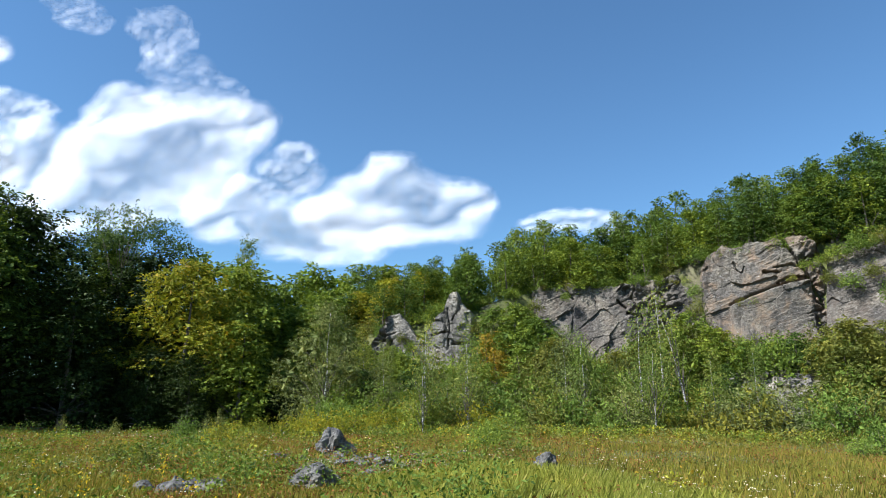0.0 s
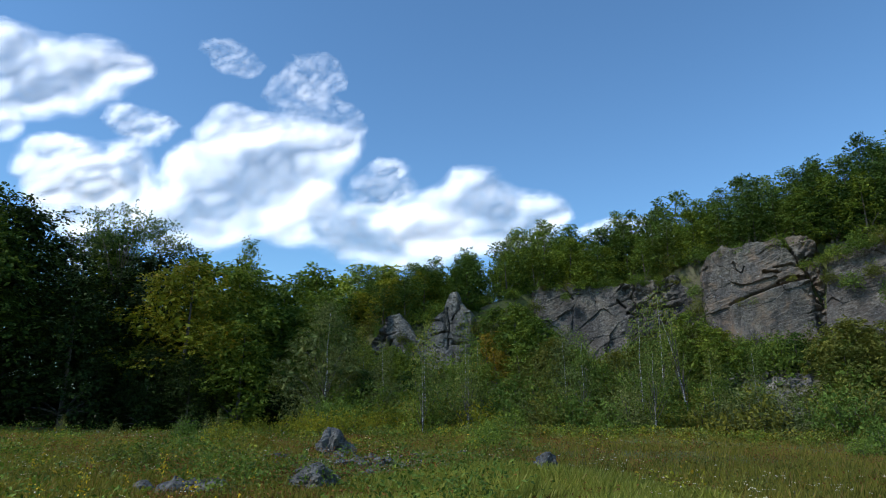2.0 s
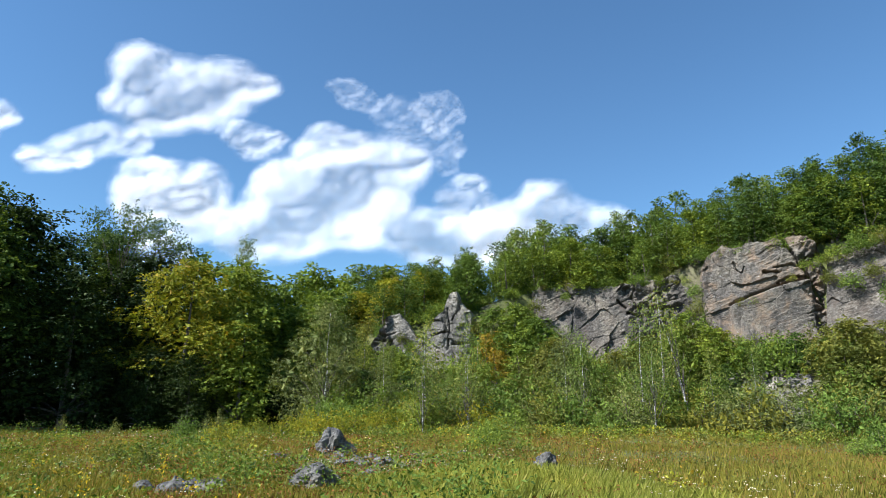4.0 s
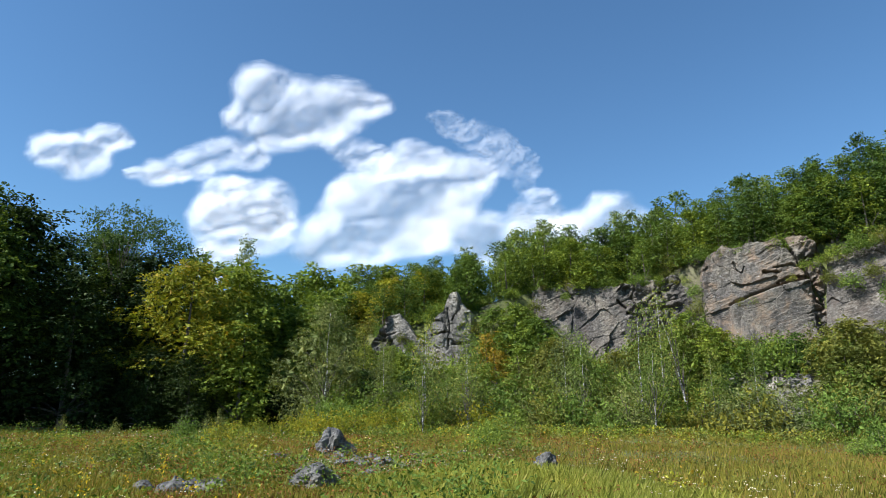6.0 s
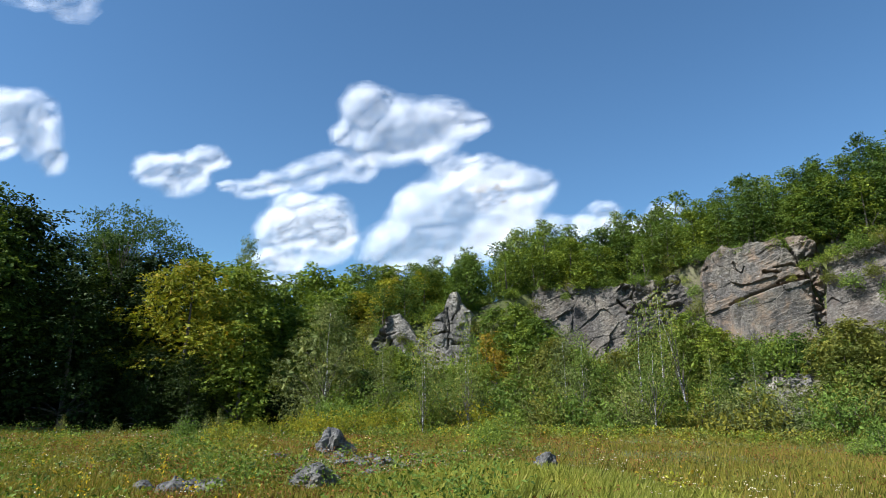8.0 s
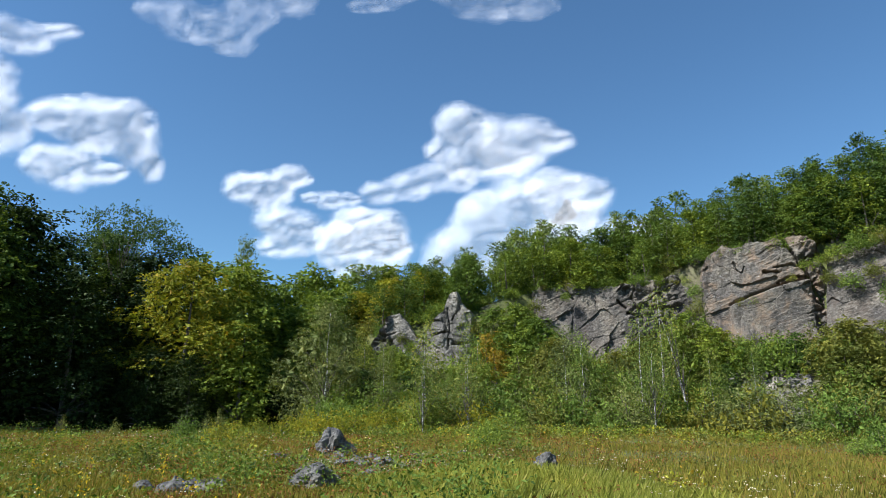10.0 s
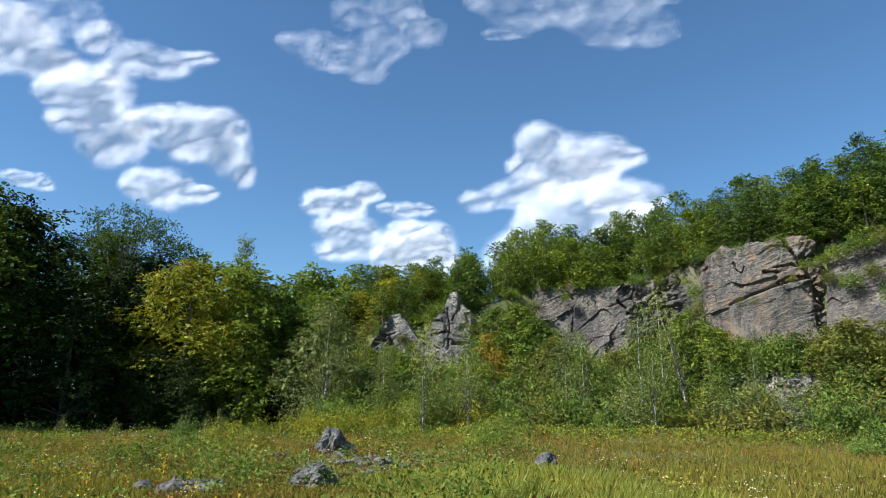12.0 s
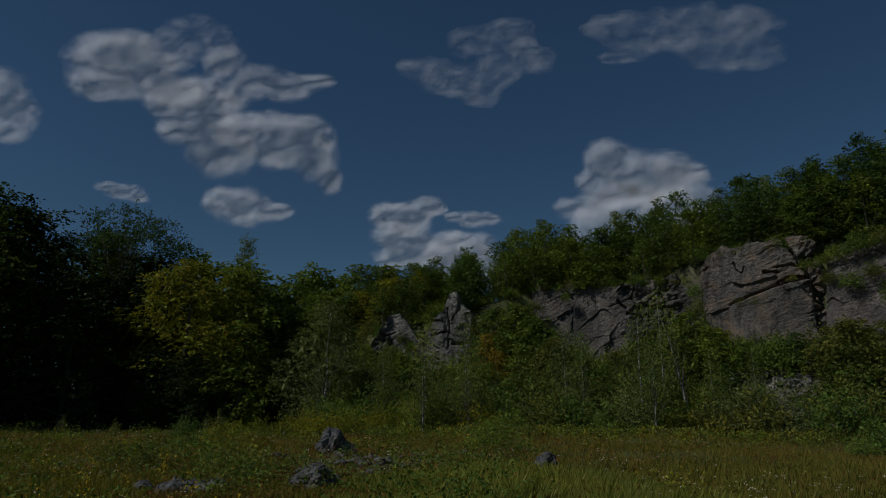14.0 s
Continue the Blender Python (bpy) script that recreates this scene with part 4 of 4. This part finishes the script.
# ---- grass, weeds and flowers ----
def meadow_points(rng, n, near=8.5, far=48, keep=None):
    """Points over the meadow within a wide fan, evenly spread by how near they are."""
    y = near * (far / near) ** rng.random(n)
    x = (rng.random(n) * 2 - 1) * (0.78 * y + 2)
    ok = y < cliff_y(x) - 16
    if keep is not None:
        ok &= keep(x, y)
    return x[ok], y[ok]


def blades(name, label, category, rng, x, y, height, width, mat, bend=0.45):
    n = len(x)
    base = np.stack([x, y, ground_z(x, y) - 0.03], 1)
    bare = np.clip(1.25 - np.hypot((x + 2.4) / 2.4, (y - 19.0) / 4.6), 0, 0.7) + np.clip(1.2 - np.hypot((x + 5.1) / 1.3, (y - 13.8) / 1.4), 0, 0.7)
    h = height * (1 - np.clip(bare, 0, 0.75)) * (0.5 + 0.7 * rng.random(n)) * (0.45 + 1.2 * fbm(x * 0.9, y * 0.9, x * 0, 3, 77))
    a = rng.random(n) * 2 * np.pi
    lean = np.stack([np.cos(a), np.sin(a), np.zeros(n)], 1) * (h * bend * rng.random(n))[:, None] + np.array([0.05, 0.01, 0]) * h[:, None]
    b = rng.random(n) * 2 * np.pi
    side = np.stack([np.cos(b), np.sin(b), np.zeros(n)], 1) * (width * (0.6 + 0.8 * rng.random(n)) * (0.6 + y / 28))[:, None]
    up = np.stack([np.zeros(n), np.zeros(n), h], 1)
    v = np.stack([base - side / 2, base + side / 2, base + up * 0.6 + lean * 0.4 + side * 0.3, base + up + lean], 1).reshape(-1, 3)
    ob = mesh_object(name, v, np.arange(n * 4).reshape(-1, 4), mat)
    return tagged(ob, label, category, kind="stuff")


def tufts(name, label, category, rng, x, y, size, mat, leaves=14, leaf=0.06, tall=0.6):
    """Low leafy weeds: each a handful of leaves on unseen short stems."""
    n = len(x)
    s = size * (0.5 + rng.random(n))
    base = np.stack([x, y, ground_z(x, y)], 1)
    d = rng.normal(size=(n, leaves, 3)) * np.array([0.5, 0.5, 0.0]) + np.array([0, 0, tall]) * rng.random((n, leaves, 1)) * 1.4
    pos = base[:, None] + d * s[:, None, None]
    ax = unit(d * np.array([1, 1, 0.3]) + rng.normal(size=d.shape) * 0.5)
    nor = unit(np.array([0, 0, 1.0]) + rng.normal(size=d.shape) * 0.5)
    m = n * leaves
    L = leaf * (0.6 + 0.8 * rng.random(m)) * np.repeat(0.75 + y / 40, leaves)
    v, f = leaf_quads(rng, pos.reshape(-1, 3), ax.reshape(-1, 3), nor.reshape(-1, 3), L, L * 0.55)
    return tagged(mesh_object(name, v, f, mat), label, category, kind="stuff")


def patchy(scale, seed, level):
    return lambda x, y: fbm(x * scale, y * scale, x * 0, 3, seed) > level


def build_meadow():
    rng = np.random.default_rng(96)
    stony = lambda x, y: ~((np.hypot((x + 2.3) / 1.9, (y - 20.6) / 3.2) < 1) & (rng.random(len(x)) < 0.93)) & ~((np.hypot((x + 5.1) / 0.9, (y - 14.2) / 0.7) < 1) & (rng.random(len(x)) < 0.9))
    x, y = meadow_points(rng, 200000, keep=stony)
    blades("meadow_grass", "short green meadow grass with dry stalks", "grass", rng, x, y, 0.25, 0.008, GRASS)
    tall = lambda x, y: (np.hypot((x - 1.4) / 2.6, (y - 12.5) / 4.0) + (fbm(x * 0.6, y * 0.6, x * 0, 3, 31) - 0.5) * 1.2 < 1)
    x, y = meadow_points(rng, 330000, 9, 20, lambda x, y: tall(x, y) & (np.hypot(x - 2.55, (y - 16.0) * 0.5) > 0.7))
    blades("tall_grass", "tall pale green grass patch in the meadow", "grass", rng, x, y, 0.36, 0.0038, TALL_GRASS, 0.5)
    x, y = meadow_points(rng, 4200, keep=patchy(0.4, 7, 0.5))
    tufts("green_weeds", "low green leafy weeds in the meadow", "weeds", rng, x, y, 0.26, LEAF["olive"])
    x, y = meadow_points(rng, 5200, keep=lambda x, y: patchy(0.45, 27, 0.58)(x, y) & (x < 0.12 * y))
    tufts("dark_weeds", "dark green leafy weeds in the meadow", "weeds", rng, x, y, 0.42, LEAF["mid"], 20, 0.075, 0.95)
    x, y = meadow_points(rng, 7000, keep=lambda x, y: (x < 0.15 * y - 3) & patchy(0.3, 8, 0.47)(x, y))
    tufts("yellow_weeds", "yellow-green weeds in the meadow", "weeds", rng, x, y, 0.30, LEAF["bright"])
    x, y = meadow_points(rng, 8000, keep=patchy(0.3, 12, 0.53))
    tufts("turning_weeds", "weeds turning yellow in the meadow", "weeds", rng, x, y, 0.22, LEAF["autumn"], 10, 0.05)
    x, y = meadow_points(rng, 20000, keep=lambda x, y: (patchy(0.45, 15, 0.56)(x, y) & (rng.random(len(x)) < np.where(x < 0, 0.9, 0.35))) | ((np.hypot((x + 5.2) / 3.6, (y - 19) / 5) < 1) & (rng.random(len(x)) < 0.3)))
    tufts("rust_weeds", "rust-red dry weeds between the boulders", "weeds", rng, x, y, 0.25, LEAF["rust"], 11, 0.05, 0.8)
    # knee-high clumps, thickest along the hem of the scree
    x, y = meadow_points(rng, 480, 12, 44, lambda x, y: (x < 0.45 * y) & patchy(0.3, 71, 0.5)(x, y) & (np.hypot(x + 2.6, (y - 18) / 5.0) > 1.3) & ~((np.abs(x - 2) < 2.2) & (y < 20)))
    hx = -9 + rng.random(420) * 32
    hy = np.interp(hx, [-9, 0, 12, 20, 28], [42, 38, 37, 32.5, 28]) + rng.normal(size=420) * 1.7
    x, y = np.concatenate([x, hx]), np.concatenate([y, hy])
    kind = rng.integers(6, size=len(x))
    for k, key, what in ((0, "fresh", "fresh green"), (1, "bright", "yellow-green"), (2, "autumn", "yellowing"), (3, "olive", "olive-green"), (4, "mid", "mid-green"), (5, "grey", "grey-green")):
        tufts("leafy_clumps", what + " knee-high leafy plants in the meadow", "weeds", rng, x[kind == k], y[kind == k], 0.42, LEAF[key], 70, 0.075, 0.85)
    x, y = meadow_points(rng, 1700, keep=patchy(0.25, 19, 0.5))
    n = len(x)
    top = np.stack([x, y, ground_z(x, y) + 0.24 + 0.22 * rng.random(n)], 1)
    k = 5
    pos = (top[:, None] + rng.normal(size=(n, k, 3)) * np.array([0.028, 0.028, 0.008])).reshape(-1, 3)
    L = 0.017 * (0.7 + 0.6 * rng.random(n * k)) * np.repeat(0.7 + y / 35, k)
    v, f = leaf_quads(rng, pos, rng.normal(size=pos.shape) * np.array([1, 1, 0.15]), np.tile([0.0, -0.4, 1.0], (n * k, 1)), L, L)
    tagged(mesh_object("white_flowers", v, f, PETAL), "small white wild flower heads in the meadow", "flowers", kind="stuff")
    x, y = meadow_points(rng, 260, keep=lambda x, y: x < -0.25 * y)
    n = len(x)
    k = 12
    top = np.stack([x, y, ground_z(x, y) + 0.3 + 0.25 * rng.random(n)], 1)
    pos = (top[:, None] + rng.normal(size=(n, k, 3)) * np.array([0.03, 0.03, 0.07])).reshape(-1, 3)
    L = 0.04 * (0.7 + 0.6 * rng.random(n * k))
    v, f = leaf_quads(rng, pos, rng.normal(size=pos.shape), rng.normal(size=pos.shape), L, L * 0.7)
    tagged(mesh_object("golden_flowers", v, f, GOLD), "golden flower spikes in the meadow", "flowers", kind="stuff")


build_meadow()


# ---- clouds ----
def surface_nets(F, level, origin, cell):
    """The surface F = level of a field on a grid, as quads."""
    inside = F > level
    shape = tuple(s - 1 for s in F.shape)
    total, count = np.zeros(shape + (3,)), np.zeros(shape)
    corners = [(i, j, k) for i in (0, 1) for j in (0, 1) for k in (0, 1)]
    cut = lambda A, c: A[c[0]:A.shape[0] - 1 + c[0], c[1]:A.shape[1] - 1 + c[1], c[2]:A.shape[2] - 1 + c[2]]
    for a in corners:
        for axis in range(3):
            if a[axis]:
                continue
            b = tuple(v + (1 if q == axis else 0) for q, v in enumerate(a))
            fa, fb = cut(F, a), cut(F, b)
            hit = cut(inside, a) != cut(inside, b)
            t = np.where(hit, (level - fa) / np.where(fb == fa, 1, fb - fa), 0)
            for q in range(3):
                total[..., q] += np.where(hit, a[q] + (t if q == axis else 0), 0)
            count += hit
    live = count > 0
    number = -np.ones(shape, int)
    number[live] = np.arange(live.sum())
    verts = (np.argwhere(live) + total[live] / count[live][:, None]) * cell + origin
    faces = []
    for axis in range(3):
        p, q = [(1, 2), (2, 0), (0, 1)][axis]
        lo, hi = [slice(None)] * 3, [slice(None)] * 3
        lo[axis], hi[axis] = slice(0, -1), slice(1, None)
        change = inside[tuple(lo)] != inside[tuple(hi)]
        rising = inside[tuple(lo)]
        at = np.argwhere(change)
        at = at[(at[:, p] > 0) & (at[:, q] > 0) & (at[:, p] < F.shape[p] - 1) & (at[:, q] < F.shape[q] - 1)]
        quad = []
        for dp, dq in ((0, 0), (-1, 0), (-1, -1), (0, -1)):
            c = at.copy()
            c[:, p] += dp
            c[:, q] += dq
            quad.append(number[c[:, 0], c[:, 1], c[:, 2]])
        quad = np.stack(quad, 1)
        up = rising[at[:, 0], at[:, 1], at[:, 2]]
        faces.append(np.where(up[:, None], quad, quad[:, ::-1]))
    return verts, np.concatenate(faces)


SKINS = {"full": ((-0.50, 0), (-0.43, 0), (-0.36, 0), (-0.29, 1), (-0.23, 1), (-0.17, 1), (-0.11, 2), (-0.05, 2), (0.01, 2), (0.08, 3), (0.16, 3), (0.25, 3)),
         "mid": ((-0.46, 0), (-0.38, 0), (-0.30, 0), (-0.22, 1), (-0.14, 1), (-0.06, 1), (0.03, 2), (0.13, 3), (0.24, 3)),
         "shade": ((-0.22, 5), (-0.13, 5), (-0.04, 5), (0.05, 5), (0.14, 5), (0.24, 5)),
         "thin": tuple((-0.26 + 0.06 * k, 4) for k in range(10))}
LABELS = {"full": "heaped white fair-weather cloud with frayed edges", "mid": "soft white torn cloud", "shade": "loose white cloud passing the sun", "thin": "thin wisp of white cloud"}


def cloud(kind, puffs, seed, tilt=13.8):
    """Heaped puffs (across, up, half-width, half-height), frayed by noise, as nested skins of vapour."""
    p = np.array(puffs, float)
    p[:, 2:] *= 1.0 if kind == "shade" else 0.95
    mean = float(np.mean(p[:, 2:]))
    size = max(np.ptp(p[:, 0]) + 2 * p[:, 2].max(), 100)
    cell = max(size / 44, mean / 7.2)
    depth = np.sqrt(p[:, 2] * p[:, 3]) * (0.9 if kind == "shade" else 0.55)
    rng = np.random.default_rng(seed)
    back = rng.normal(size=len(p)) * mean * 0.1
    lo = np.array([(p[:, 0] - 1.7 * p[:, 2]).min(), (back - 1.7 * depth).min(), (p[:, 1] - 1.7 * p[:, 3]).min()])
    hi = np.array([(p[:, 0] + 1.7 * p[:, 2]).max(), (back + 1.7 * depth).max(), (p[:, 1] + 1.7 * p[:, 3]).max()])
    nx, ny, nz = (int(v) + 2 for v in (hi - lo) / cell)
    X, Y, Z = np.meshgrid(lo[0] + np.arange(nx) * cell, lo[1] + np.arange(ny) * cell, lo[2] + np.arange(nz) * cell, indexing="ij")
    heap = 0
    for (cx, cz, rx, rz), cy, ry in zip(p, back, depth):
        r2 = ((X - cx) / rx) ** 2 + ((Y - cy) / ry) ** 2 + ((Z - cz) / rz) ** 2
        heap = heap + np.exp(-2.2 * (r2 - 1))
    F = np.clip(np.log(heap + 1e-9) / 4.4, -3, 1)
    w = 1.15 / mean
    warp = (fbm(X * w * 0.7, Y * w * 0.7, Z * w * 0.7, 2, seed + 50) - 0.5) * 0.8
    soft = (fbm(X * w + warp, Y * w, Z * w * 1.2 + warp, 3, seed) - 0.5) * (0.8 if kind == "shade" else 0.5)
    w *= 2.0
    frayed = soft + (fbm(X * w * 0.7 + warp, Y * w, Z * w - warp, 3, seed + 90) - 0.5) * (1.2 if kind == "thin" else 0.7)
    heart, F = F + 0.7 * soft + 0.4 * (frayed - soft), F + frayed
    ob = new("cloud")
    tagged(ob, LABELS[kind], "cloud", "drifting clouds")
    turn = Matrix.Rotation(radians(tilt), 3, "X")
    for level, mat in SKINS[kind]:
        name = "heart" if mat == 3 else "veil"
        field = heart if name == "heart" else F
        if field.max() <= level:
            continue
        v, f = surface_nets(field, level, lo, cell)
        if len(f):
            mesh_object(name, v @ np.array(turn).T, f, VAPOUR[mat], ob, smooth=True)
    return ob


WIND = Vector((141.0, 66.0, 0.0))
CLOUDS = []


def drifting(kind, start, speed, bend, puffs, join=None):
    """A cloud 800 m up that drifts with the wind. join: a way (x, y) that it slips aside between two times, into a neighbour; with a fourth value it comes out of one."""
    CLOUDS.append((cloud(kind, puffs, 500 + 7 * len(CLOUDS)), start, speed, bend, join))


def drift_at(t, start, speed, bend, join):
    x, y = (s + v * t + 0.5 * b * t * t for s, v, b in zip(start, speed, bend))
    if join:
        (dx, dy), t0, t1, *out = join
        k = float(ramp01(t, t0, t1)) - (1 if out else 0)
        x, y = x + dx * k, y + dy * k
    return Matrix.Translation((x, y, 801.6))


drifting("full", (-920, 2011), (126.7, 104.3), (0.49, -6.27), [(-299, -147, 139, 99), (-153, -35, 148, 126), (5, 55, 162, 139), (166, 93, 148, 103), (269, 107, 90, 67), (5, -91, 180, 103), (-220, 33, 85, 72), (-153, -181, 135, 63), (128, -23, 123, 90)])
drifting("full", (-1501, 2141), (104.9, 102.4), (1.64, 0.98), [(-171, 3, 93, 93), (-55, 42, 118, 113), (87, 93, 93, 82), (-3, -61, 159, 77), (120, 16, 72, 93), (-132, -87, 103, 67)])
drifting("full", (-1261, 1375), (149.2, 41.4), (-1.48, 2.37), [(-113, 60, 67, 61), (-18, 11, 95, 71), (104, 17, 89, 64), (199, 17, 49, 31), (-64, -55, 101, 49), (51, -40, 80, 55), (-175, -20, 40, 34)])
drifting("mid", (-1711, 1625), (154.9, 70.2), (2.23, -2.00), [(-174, -44, 65, 36), (-74, -21, 73, 44), (26, 10, 80, 47), (117, 3, 51, 40)])
drifting("mid", (-1148, 1659), (142.8, 50.4), (1.70, 0.31), [(-67, 26, 50, 34), (-8, -8, 67, 44), (43, 1, 44, 23)], ((-159, -188), 8.0, 10.4))
drifting("full", (-1934, 1473), (128.1, 83.8), (-0.08, 0.83), [(-95, 15, 67, 51), (89, 55, 63, 40), (-6, -20, 67, 51), (-26, 23, 79, 43), (43, 4, 55, 43)])
drifting("full", (-2047, 2041), (135.2, 82.2), (-0.25, 0.70), [(-52, 59, 110, 68), (40, 28, 94, 68), (-52, -46, 105, 52), (53, -41, 100, 47)], ((0, -1100), 8.2, 10.4, True))
drifting("mid", (-1821, 1730), (140.2, 73.6), (-0.03, -0.65), [(-89, 3, 42, 19), (-6, -6, 79, 31), (67, -6, 46, 19)])
drifting("full", (-2326, 1512), (131.2, 35.1), (-0.15, -0.55), [(-163, 63, 62, 41), (-60, 51, 96, 58), (51, 39, 82, 62), (103, -18, 58, 68), (-17, -9, 86, 44), (145, -94, 34, 44)])
drifting("full", (-2481, 1078), (124.2, 96.0), (-0.73, 1.29), [(-78, 19, 67, 55), (10, -1, 94, 67), (128, -20, 71, 31)])
drifting("mid", (-2247, 695), (132.9, 59.1), (-0.35, -0.30), [(-124, 44, 46, 38), (-50, 1, 62, 35), (30, -18, 56, 30), (104, -4, 46, 17), (-97, -37, 40, 30)])
drifting("full", (-2655, 1166), (140.2, 49.2), (-0.04, -0.72), [(-88, 78, 71, 45), (-7, 78, 90, 64), (17, -3, 80, 64), (41, -78, 77, 55), (-80, -3, 55, 32), (113, -59, 35, 45)])
drifting("full", (-2367, 543), (121.9, 63.9), (-0.82, -0.09), [(-57, 28, 84, 51), (26, -16, 77, 49), (96, -61, 64, 33), (-70, -35, 72, 36), (0, 48, 51, 33)])
drifting("thin", (-2293, 611), (128.3, 53.8), (-0.55, -0.52), [(-6, 14, 72, 36), (-54, -22, 72, 36), (48, -16, 48, 26)])
drifting("thin", (-1752, 587), (133.9, 60.9), (-0.31, -0.22), [(-132, -9, 64, 26), (-69, -40, 64, 31), (-2, -63, 46, 33), (33, -12, 43, 51), (65, 52, 56, 56), (-18, 58, 59, 33), (123, 14, 51, 33)])
drifting("thin", (-1341, 601), (135.4, 54.2), (-0.24, -0.51), [(-133, 26, 84, 34), (-49, 12, 96, 43), (29, 24, 108, 48), (71, -36, 60, 29), (155, -24, 60, 43), (-145, -42, 48, 14), (143, 36, 72, 36)])
drifting("mid", (-3157, 1429), (139.4, 66.3), (-0.07, 0.01), [(-56, 23, 45, 16), (6, 2, 62, 25), (61, -21, 37, 18)])
drifting("mid", (-3014, 690), (132.7, 69.2), (-0.42, 0.16), [(-19, 46, 56, 63), (20, -1, 53, 56), (-12, -48, 56, 31)])
drifting("full", (-221, 2558), (167.3, 80.9), (0.50, 0.58), [(-125, 33, 120, 96), (7, 105, 115, 106), (116, 45, 135, 91), (260, 9, 125, 87), (356, 28, 77, 62), (-233, -39, 144, 82), (-17, -63, 264, 82), (200, -63, 168, 62)])
drifting("mid", (-504, 2102), (151.4, 73.0), (-0.33, 1.86), [(6, 43, 65, 38), (-61, -14, 65, 42), (26, -28, 73, 54), (-22, -66, 85, 31)])
drifting("full", (-654, 2884), (164.2, 48.3), (-0.73, -2.69), [(-257, 145, 108, 93), (-154, 42, 144, 93), (78, 42, 180, 93), (181, -61, 180, 88), (-25, -61, 180, 72), (309, 17, 154, 103), (-386, 42, 129, 88)])
drifting("mid", (566, 2790), (138.4, 70.3), (-0.05, -0.00), [(-139, -4, 85, 35), (-27, 16, 95, 45), (86, 21, 80, 40), (148, -9, 100, 50)])
drifting("thin", (-620, 1272), (148.0, 94.0), (0.31, 1.00), [(-21, 9, 42, 29), (26, 4, 49, 39), (56, -21, 29, 27), (7, -49, 37, 32)], ((-410, 332), 5.0, 8.0))
drifting("thin", (-631, 1543), (139.5, 69.9), (0.25, 0.02), [(-73, 57, 61, 52), (-22, 28, 64, 52), (29, -8, 64, 49), (80, -37, 49, 49), (-43, -22, 73, 44), (87, -88, 35, 35)], ((-283, 320), 5.5, 8.0))
drifting("mid", (-857, 1657), (128.8, 64.4), (-0.23, 0.01), [(-24, 30, 56, 40), (38, -1, 77, 46), (-63, -24, 62, 43)])
drifting("thin", (-753, 1193), (130.5, 91.0), (-0.32, 0.71), [(-25, 20, 42, 19), (3, -8, 45, 31), (38, -28, 36, 19)], ((-399, -310), 6.6, 9.0))
drifting("full", (-1479, 1873), (116.6, 101.3), (-0.44, 0.11), [(109, -88, 85, 52), (-40, -88, 104, 48), (-40, 52, 111, 48), (53, -13, 93, 45), (-95, -13, 93, 56)])
# the one that crosses the sun
past_sun = Vector((2, 35, 0)) + TO_SUN * (800 / TO_SUN.z) - WIND * 1.67
drifting("shade", (past_sun.x, past_sun.y), (WIND.x, WIND.y), (0, 0), [(-24, 0, 44, 42), (0, 10, 52, 47), (24, -10, 44, 42)])


def motions():
    times = [0, 0.1, 0.3] + [0.5 * k for k in range(2, 27)] + [13.4, 13.7, 13.9, 14.0]
    for ob, *course in CLOUDS:
        walk(ob, [(t, drift_at(t, *course)) for t in times])
    for k, ob in enumerate(SWAYING):
        m = ob.matrix_basis.copy()
        amp = 0.9 if k else 1.1
        rows = []
        for i in range(57):
            t = i * 0.25
            rx = amp * (0.5 * math.sin(2.3 * t + k) + 0.5 * math.sin(5.9 * t + 2.1 * k))
            ry = amp * (0.6 * math.sin(3.1 * t + 1.7 * k) + 0.4 * math.sin(7.3 * t + k)) + 0.5
            rows.append((t, Matrix.Translation(m.translation) @ pose(0, 0, 0, rx, ry, 0) @ m.to_quaternion().to_matrix().to_4x4()))
        walk(ob, rows)


motions()
